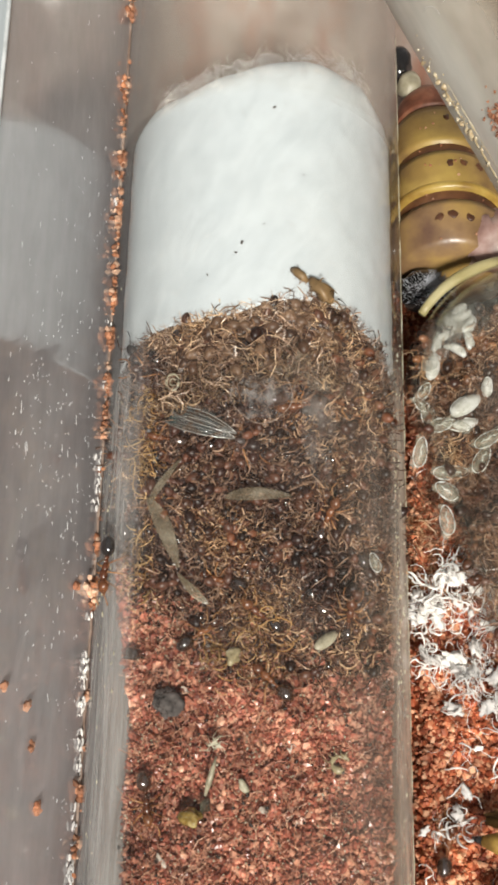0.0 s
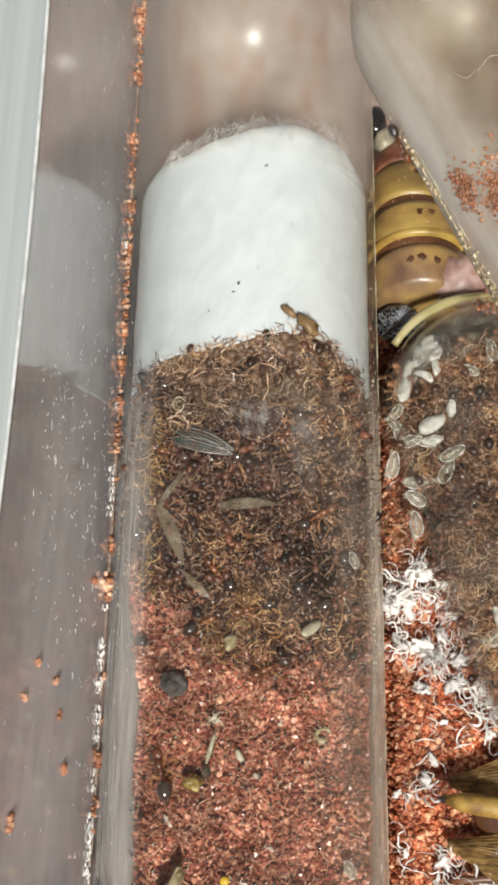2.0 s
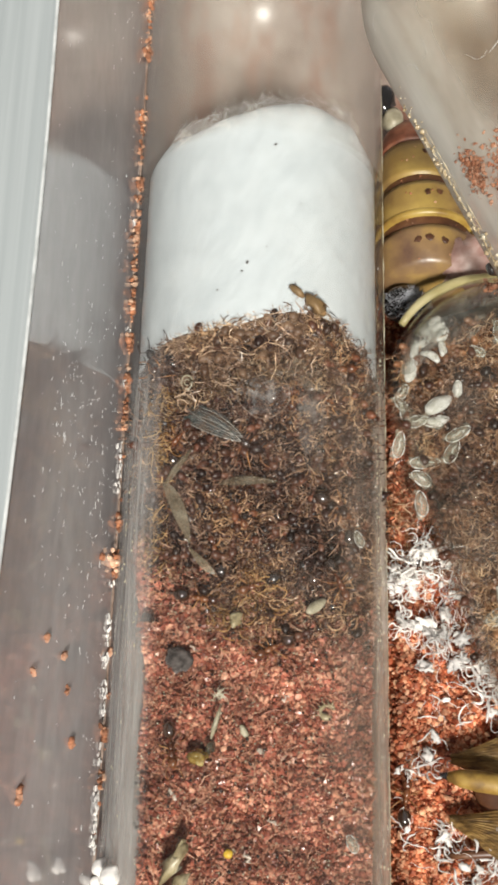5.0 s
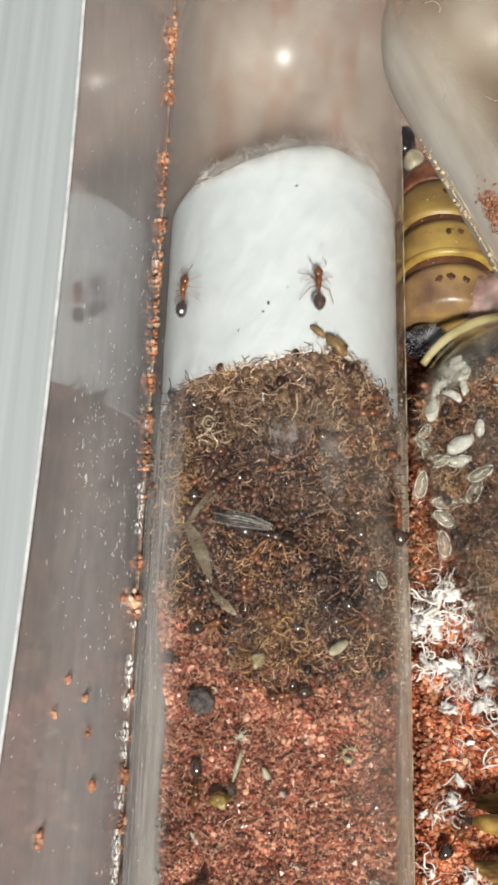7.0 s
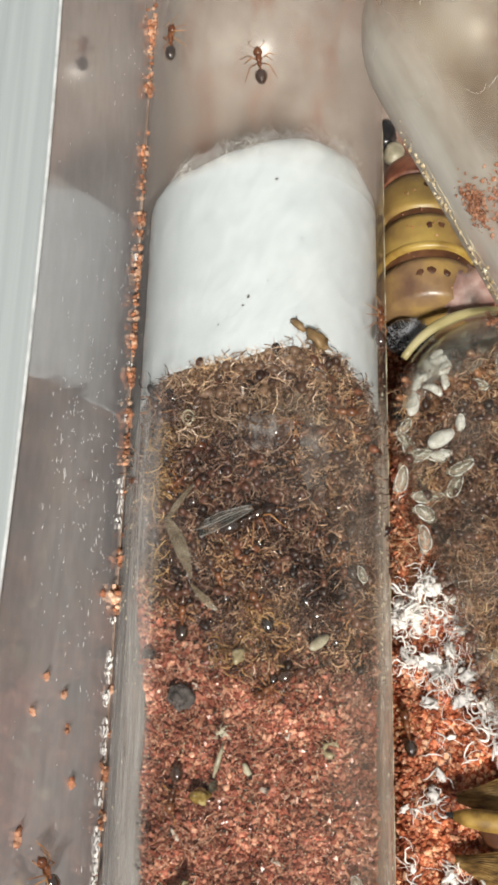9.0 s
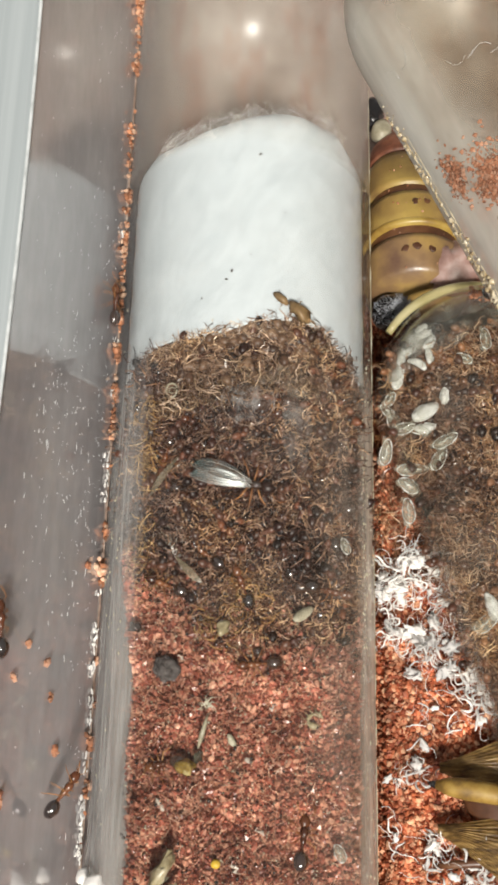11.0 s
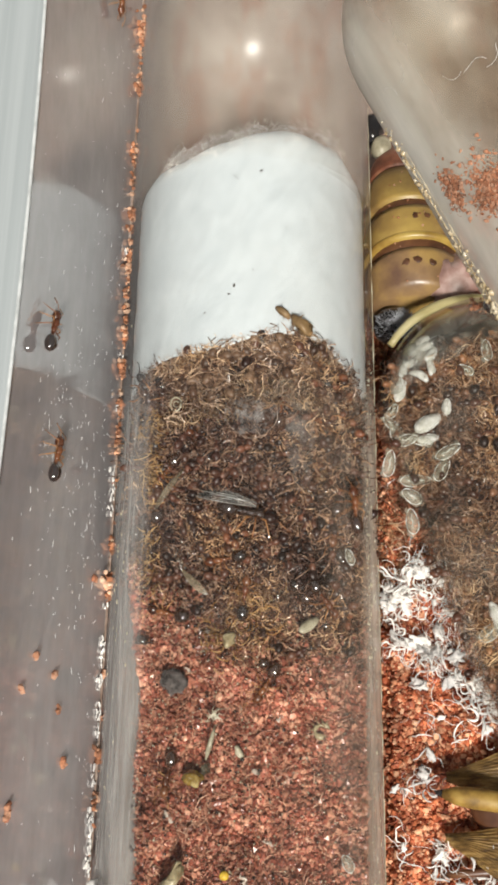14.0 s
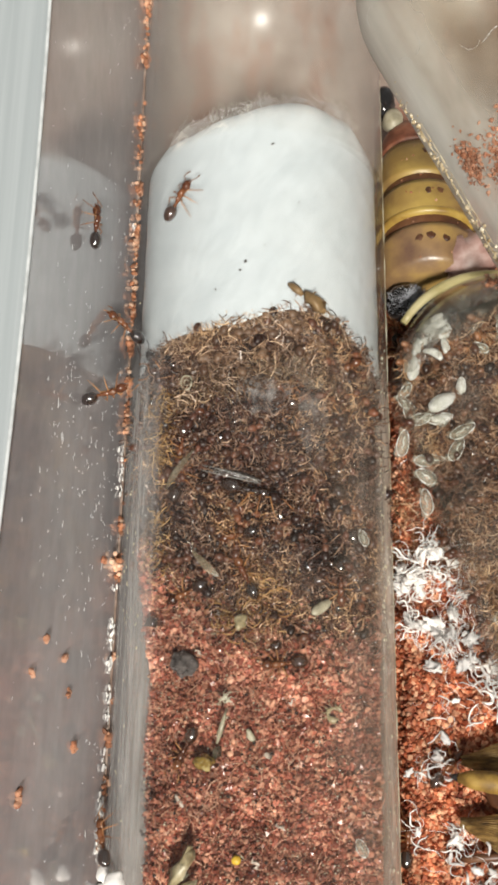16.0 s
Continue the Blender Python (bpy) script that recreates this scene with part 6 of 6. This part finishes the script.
WALKERS = [
    ("wall_climber", [
        (0, "wall", -34.0, 20.0, 45), (9.4, "wall", -33.0, 20.0, 51), (11.3, "wall", -12.6, 22.8, 13), (11.5, "wall", -12.1, 23.0, 11),
        (12.1, "wall", -10.0, 22.2, 5), (12.5, "wall", -4.3, 22.4, 2), (12.8, "wall", -5.0, 21.6, 2), (13, "wall", -5.0, 21.6, 0),
        (13.3, "wall", -3.2, 21.7, 1), (13.7, "wall", -0.5, 21.5, -2), (14, "wall", 1.9, 21.0, -16), (14.3, "wall", 2.7, 21.2, 0, 28),
        (14.5, "wall", 3.5, 20.9, 0, 33), (15, "wall", 4.6, 19.7, 0, 27), (15.3, "wall", 5.7, 18.6, 0, 40), (15.5, "wall", 6.2, 17.8, 0, 50),
        (15.7, "wall", 7.4, 17.6, 0, 21), (16, "wall", 9.0, 17.0, 2),]),
    ("wall_follower", [
        (0, "wall", -46.0, 14.0, 11), (8.3, "wall", -36.0, 16.0, 40), (9, "wall", -23.9, 16.5, 61), (9.2, "wall", -24.3, 18.6, 94),
        (10.2, "wall", -23.9, 16.9, 14), (11.3, "wall", -21.0, 14.0, 0, 75), (11.5, "wall", -21.4, 13.5, 0, 115), (11.9, "wall", -20.8, 14.8, 0, 105),
        (12.1, "wall", -19.9, 15.4, 0, 80), (12.3, "wall", -18.4, 16.3, 0, 30), (12.5, "wall", -17.3, 16.2, 6), (13, "wall", -12.2, 18.0, 17),
        (13.3, "wall", -9.5, 19.5, 6), (13.7, "wall", -5.8, 19.5, 5), (14, "wall", -4.6, 19.0, -12), (14.5, "wall", -3.0, 18.8, 0, 22),
        (15, "wall", -1.1, 18.2, 0, 28), (15.5, "wall", -0.3, 16.5, 0, 65), (16, "wall", -0.2, 15.6, 0, 75),]),
    ("wall_descender", [
        (0, "wall", 58.0, 16.0, 180), (13, "wall", 57.0, 16.0, 162), (14.1, "wall", 28.1, 14.0, -166), (14.5, "wall", 22.8, 14.5, -158),
        (15, "wall", 14.4, 13.0, -182), (15.3, "wall", 9.8, 16.0, -192), (15.5, "wall", 7.3, 14.1, -193), (15.62, "wall", 6.1, 14.7, -200, -25),
        (15.75, "wall", 5.4, 13.9, -270, -33), (16, "wall", 4.7, 11.9, -320, -42),]),
    ("seam_climber", [
        (0, "wall", -34.0, 9.5, 0), (9.4, "wall", -30.0, 9.5, 10), (11.3, "wall", 11.8, 11.0, 2), (11.5, "wall", 12.4, 11.1, 1),
        (11.7, "wall", 13.4, 11.1, -1), (12.1, "wall", 20.1, 10.4, -5), (12.5, "wall", 25.6, 10.0, -5), (13, "wall", 33.1, 9.3, -2),
        (14, "wall", 58.0, 9.5, -9), (16, "wall", 60.0, 9.5, 0),]),
    ("cotton_left", [
        (0, "tube", -70.0, -36.0, 74), (5.6, "tube", -62.0, -32.0, 86), (6.6, "tube", -49.9, 0.1, 86), (7.3, "tube", -42.8, 11.6, 87),
        (7.5, "tube", -44.9, 12.6, 117), (7.7, "tube", -50.0, 13.5, 110), (7.9, "tube", -52.9, 15.6, 90), (8, "tube", -50.2, 17.5, 69),
        (8.1, "tube", -43.9, 18.8, 57), (8.3, "tube", -34.2, 20.8, 75), (8.5, "tube", -36.0, 23.0, 106), (8.7, "tube", -42.6, 24.8, 109),
        (8.9, "tube", -46.1, 26.8, 105), (9.1, "tube", -49.3, 28.4, 77), (9.4, "tube", -26.0, 38.0, 71), (16, "tube", -24.0, 39.5, 79),]),
    ("cotton_top", [
        (0, "tube", 30.0, -40.0, 93), (5.4, "tube", 28.0, -34.0, 92), (6.4, "tube", 20.3, -4.9, 93), (7.3, "tube", 12.1, 12.2, 91),
        (7.5, "tube", 16.9, 14.2, 50), (7.7, "tube", 25.6, 15.6, 46), (7.9, "tube", 32.5, 16.5, 47), (8.1, "tube", 35.4, 17.1, 76),
        (8.3, "tube", 34.5, 17.6, 150), (8.5, "tube", 13.0, 18.7, 140), (8.7, "tube", 0.2, 20.7, 121), (8.9, "tube", -3.0, 22.5, 102),
        (9.1, "tube", -4.5, 23.7, 93), (9.2, "tube", -2.1, 24.3, 85), (9.5, "tube", 4.0, 38.0, 83), (16, "tube", 8.0, 39.5, 70),]),
    ("edge_climber", [
        (0, "tube", 75.0, -42.0, 90), (5.6, "tube", 75.0, -36.0, 94), (6.8, "tube", 59.3, -7.9, 97), (7.5, "tube", 42.1, -1.4, 107),
        (7.9, "tube", 43.8, -1.0, 48), (8.3, "tube", 47.1, -0.6, 52), (8.5, "tube", 49.7, 0.1, 79), (8.7, "tube", 51.0, 2.5, 84),
        (8.9, "tube", 53.0, 5.3, 81), (9, "tube", 56.1, 7.5, 89), (9.2, "tube", 56.2, 7.8, 86), (10.4, "tube", 68.9, 33.1, 89),
        (16, "tube", 60.0, 38.0, 109),]),
    ("cotton_crosser", [
        (0, "bed", 9.3, 6.0, -90), (11.6, "bed", 9.1, 2.0, -90), (12.5, "bed", 8.9, -4.8, -88), (13, "bed", 8.8, -8.7, -70),
        (13.25, "bed", 8.7, -9.3, 5), (13.5, "bed", 8.6, -9.2, 80), (13.75, "tube", 76.0, -7.4, 95), (14, "tube", 46.3, -5.5, 97),
        (14.3, "tube", 35.0, -1.6, 112), (14.5, "tube", 23.4, 1.0, 122), (14.6, "tube", 16.7, 3.0, 150), (14.9, "tube", -10.8, 5.0, 160),
        (15.2, "tube", -36.3, 5.8, 165), (15.4, "tube", -47.2, 7.6, 145), (15.6, "tube", -50.0, 9.0, 120), (15.8, "tube", -43.2, 10.8, 75),
        (16, "tube", -36.0, 12.1, 53),]),
    ("tube_crosser", [
        (0, "tube", 10.0, -46.0, 90), (9.6, "tube", 10.0, -38.0, 85), (11.3, "tube", 25.6, -22.2, 83), (11.6, "tube", 23.0, -21.7, 102),
        (11.9, "tube", 21.2, -19.1, 90), (12.2, "tube", 23.2, -15.7, 69), (12.5, "tube", 38.3, -12.9, 39), (12.7, "tube", 51.9, -12.4, 15),
        (12.85, "bed", 8.9, -11.0, 32), (13.1, "bed", 9.5, -10.6, 10), (13.4, "bed", 10.7, -10.7, -8), (13.9, "bed", 14.4, -11.3, -12),
        (14.3, "bed", 17.2, -12.1, -34), (16, "bed", 17.9, -13.7, -64),]),
    ("fog_crosser", [
        (0, "fog", -52.7, -13.5, 31), (0.9, "fog", -39.9, -12.4, 85), (1.1, "fog", -51.4, -10.8, 134), (1.3, "fog", -62.7, -9.4, 160),
        (1.5, "fog", -64.1, -7.2, 170), (1.7, "fog", -75.8, -5.1, 190), (1.9, "fog", -84.2, -5.0, 237), (2.2, "fog", -134.5, -6.4, 238),
        (3, "fog", -135.0, -13.7, 231), (16, "fog", -137.7, -16.0, 237),]),
    ("seam_diver", [
        (0, "tube", -20.0, -42.0, 87), (1.2, "tube", -18.0, -36.0, 92), (1.9, "tube", -27.1, -21.2, 97), (2.1, "tube", -33.1, -18.7, 123),
        (2.25, "tube", -43.9, -17.5, 142), (2.4, "tube", -48.9, -17.0, 112), (2.6, "tube", -50.3, -15.5, 95), (2.8, "tube", -51.2, -13.2, 93),
        (3, "tube", -51.8, -11.0, 107), (3.3, "tube", -65.0, -6.7, 187), (3.9, "tube", -52.1, -14.0, 265), (4.6, "tube", -80.0, -34.0, 262),
        (16, "tube", -80.0, -42.0, 270),]),
    ("seam_early", [
        (0, "tube", -55.0, -8.2, -98), (0.4, "tube", -59.2, -11.9, -92), (0.6, "tube", -57.5, -16.9, -80), (0.8, "tube", -47.7, -20.7, -76),
        (1, "tube", -44.0, -24.3, -101), (1.5, "tube", -70.0, -38.0, -99), (16, "tube", -70.0, -48.0, -90),]),
    ("edge_walker", [
        (0, "tube", 20.0, -40.0, 87), (2.2, "tube", 22.0, -34.0, 85), (3, "tube", 32.3, -18.9, 83), (3.2, "tube", 39.1, -16.6, 67),
        (3.4, "tube", 46.7, -14.8, 73), (3.6, "tube", 48.2, -12.9, 56), (4, "tube", 70.8, -10.2, 43), (4.5, "bed", 9.8, -7.4, -13),
        (5.1, "bed", 11.6, -7.8, -3), (5.8, "bed", 22.0, -8.0, -9), (16, "bed", 26.0, -10.0, -27),]),
    ("bed_runner", [
        (0, "bed", 9.9, -20.8, 77), (0.2, "bed", 10.4, -18.4, 93), (0.4, "bed", 9.7, -16.8, 96), (0.6, "bed", 9.9, -13.6, 78),
        (0.8, "bed", 10.9, -11.0, 48), (1.1, "bed", 11.5, -11.8, 13), (1.3, "bed", 13.5, -10.4, 23), (1.6, "bed", 16.7, -9.6, -3),
        (16, "bed", 18.3, -10.6, -31),]),
    ("gap_climber", [
        (0, "bed", 9.2, -34.0, 90), (5.6, "bed", 9.2, -26.0, 93), (7.3, "bed", 7.7, -6.8, 92), (7.5, "bed", 8.6, -6.1, 82),
        (8, "bed", 8.2, -3.4, 91), (8.5, "bed", 8.5, -1.5, 87), (9.2, "bed", 8.5, 2.2, 84), (10.6, "bed", 9.3, 6.0, 84),
        (16, "bed", 9.2, 9.0, 92),]),
    ("bed_visitor", [
        (0, "bed", 9.6, -44.0, 90), (3.6, "bed", 9.7, -31.0, 90), (4.2, "bed", 9.6, -25.8, 100), (4.5, "bed", 9.2, -23.5, 98), (4.8, "bed", 9.1, -21.8, 92),
        (5.2, "bed", 9.2, -21.8, 75), (6.8, "bed", 10.4, -21.5, 50), (8.2, "bed", 10.9, -19.6, 100), (8.6, "bed", 10.5, -18.9, 122), (8.8, "bed", 9.7, -17.6, 116),
        (9, "bed", 9.1, -15.8, 100), (9.2, "bed", 9.0, -15.3, 92), (10.2, "bed", 8.6, -8.0, 92), (11.2, "bed", 9.0, 2.0, 88), (16, "bed", 9.3, 7.0, 86)]),
    ("late_straggler", [
        (0, "bed", 8.6, -46.0, 90), (14.6, "bed", 8.6, -33.0, 90), (15.5, "bed", 8.6, -24.6, 92), (15.8, "bed", 8.6, -24.0, 88), (16, "bed", 8.7, -23.8, 84)]),
    ("late_runner", [
        (0, "bed", 9.4, -48.0, 90), (15, "bed", 9.2, -33.0, 90), (15.5, "bed", 9.0, -25.5, 84), (15.8, "bed", 9.6, -21.5, 66), (16, "bed", 10.9, -19.8, 48)]),
    ("late_climber", [
        (0, "tube", -50.0, -44.0, 95), (14.8, "tube", -55.0, -36.0, 87), (15.6, "tube", -44.2, -26.3, 110), (16, "tube", -64.9, -24.1, 120),]),]

# seconds, the wings' root, heading, roll
QUEEN_ROWS = [
    (0, -1.0, -1.4, 12.4, -15, 4), (1.5, -1.0, -1.5, 12.4, -14, 2), (3, -0.9, -1.6, 12.4, -13, 6), (5, -0.9, -2.0, 12.3, -23, 8), (5.2, -0.8, -2.1, 12.3, -22, 6),
    (6.4, -0.3, -4.0, 11.9, -12, -20), (7.3, -0.2, -4.8, 11.7, -8, -34), (8.2, -0.2, -4.4, 11.7, 10, -36), (9, -0.3, -3.8, 11.8, 28, -34), (9.3, -0.2, -3.8, 11.8, 24, -30),
    (11.2, 0.6, -4.2, 12.0, -14, 24), (12.5, 0.6, -4.3, 12.0, -20, 26), (13, 0.7, -4.3, 11.8, -18, 6), (13.6, 0.7, -4.4, 11.6, -14, -24), (14.5, 0.5, -4.5, 11.4, -10, -48), (16, 0.2, -4.3, 11.4, -14, -52),
]


QUEEN_POSES = []


def motions():
    """Key all that moves."""
    for name, rows in WALKERS:
        size = 0.9 if rows[0][1] == "fog" else 1.0
        a = copy_thing(FIRST_ANT, on_surface(*rows[0][1:]) @ Matrix.Scale(size, 4))
        walk(a, [(r[0], on_surface(*r[1:])) for r in rows])
        # alternate legs swing while the ant is on its way
        times = [r[0] for r in rows]
        far = [math.dist(on_surface(*p[1:]).translation, on_surface(*q[1:]).translation) / max(0.05, q[0] - p[0]) for p, q in zip(rows, rows[1:])]
        for k, leg in enumerate([o for o in a.children if o.name.startswith("leg")]):
            swing = [(0.0, 0.0)]
            for (t0, t1), speed in zip(zip(times, times[1:]), far):
                if speed < 0.0015 or t1 - t0 > 2.5:
                    continue
                n = max(1, int((t1 - t0) / 0.1))
                for i in range(n):
                    t = t0 + (t1 - t0) * (i + 0.5) / n
                    if t - swing[-1][0] > 0.07:
                        swing.append((t, 13.0 * (1 if (len(swing) + k) % 2 else -1)))
            swing.append((16.0, 0.0))
            walk(leg, [(t, pose(0, 0, 0, 0, 0, d)) for t, d in swing if t < 15.95 or t == 16.0])
    for t, x, y, z, heading, roll in QUEEN_ROWS:
        QUEEN_POSES.append((t, at(x, y, z, 0, 0, heading) @ pose(0, 0, 0, roll, 6, 0) @ at(-0.45, 0, -1.4)))
    walk(QUEEN, QUEEN_POSES)
    # the straw wing is dragged under the heap, and the grey one sinks out of sight
    walk(STRAW_WING, [(0, at(-3.75, -7.7, 10.0, 0, -14, 116)), (9.2, at(-3.75, -7.7, 10.0, 0, -14, 116)), (11.2, at(-3.4, -8.7, 8.0, -8, -20, 117)), (16, at(-3.4, -8.8, 7.9, -8, -20, 118))])
    walk(GREY_WING, [(0, at(1.9, -4.2, 11.5, 0, 0, 183)), (3, at(1.5, -4.3, 11.5, 0, 0, 186)), (5, at(1.3, -4.2, 11.3, 20, 0, 184)), (6.6, at(1.0, -4.2, 10.2, 40, 0, 180)), (16, at(1.0, -4.2, 10.0, 40, 0, 180))])
    # workers in the heap that stir
    r = random.Random(77)
    for x, y in ((-3.4, 2.6), (2.4, 0.4), (-1.4, -7.8), (3.8, -5.2), (-4.6, -1.2), (0.6, -9.6), (4.8, 2.4), (-2.8, -10.4), (1.2, -12.9), (-5.2, -18.6), (5.0, -9.8), (-4.9, -4.0)):
        p0 = inside(x, y, 0.25, 6.4)
        h = r.uniform(0, 360)
        a = copy_thing(FIRST_ANT, metres(seated(p0, heap_normal(x, y), h, 0.3)))
        rows = []
        t = 0.0
        while t < 16.01:
            q = inside(max(-6, min(6, x)), y, 0.25, 6.4) or p0
            rows.append((min(t, 16.0), metres(seated(q, heap_normal(q.x, q.y), h, 0.3))))
            x, y, h = x + r.uniform(-0.35, 0.35), y + r.uniform(-0.35, 0.35), h + r.uniform(-40, 40)
            t += 1.0
        walk(a, rows)


motions()
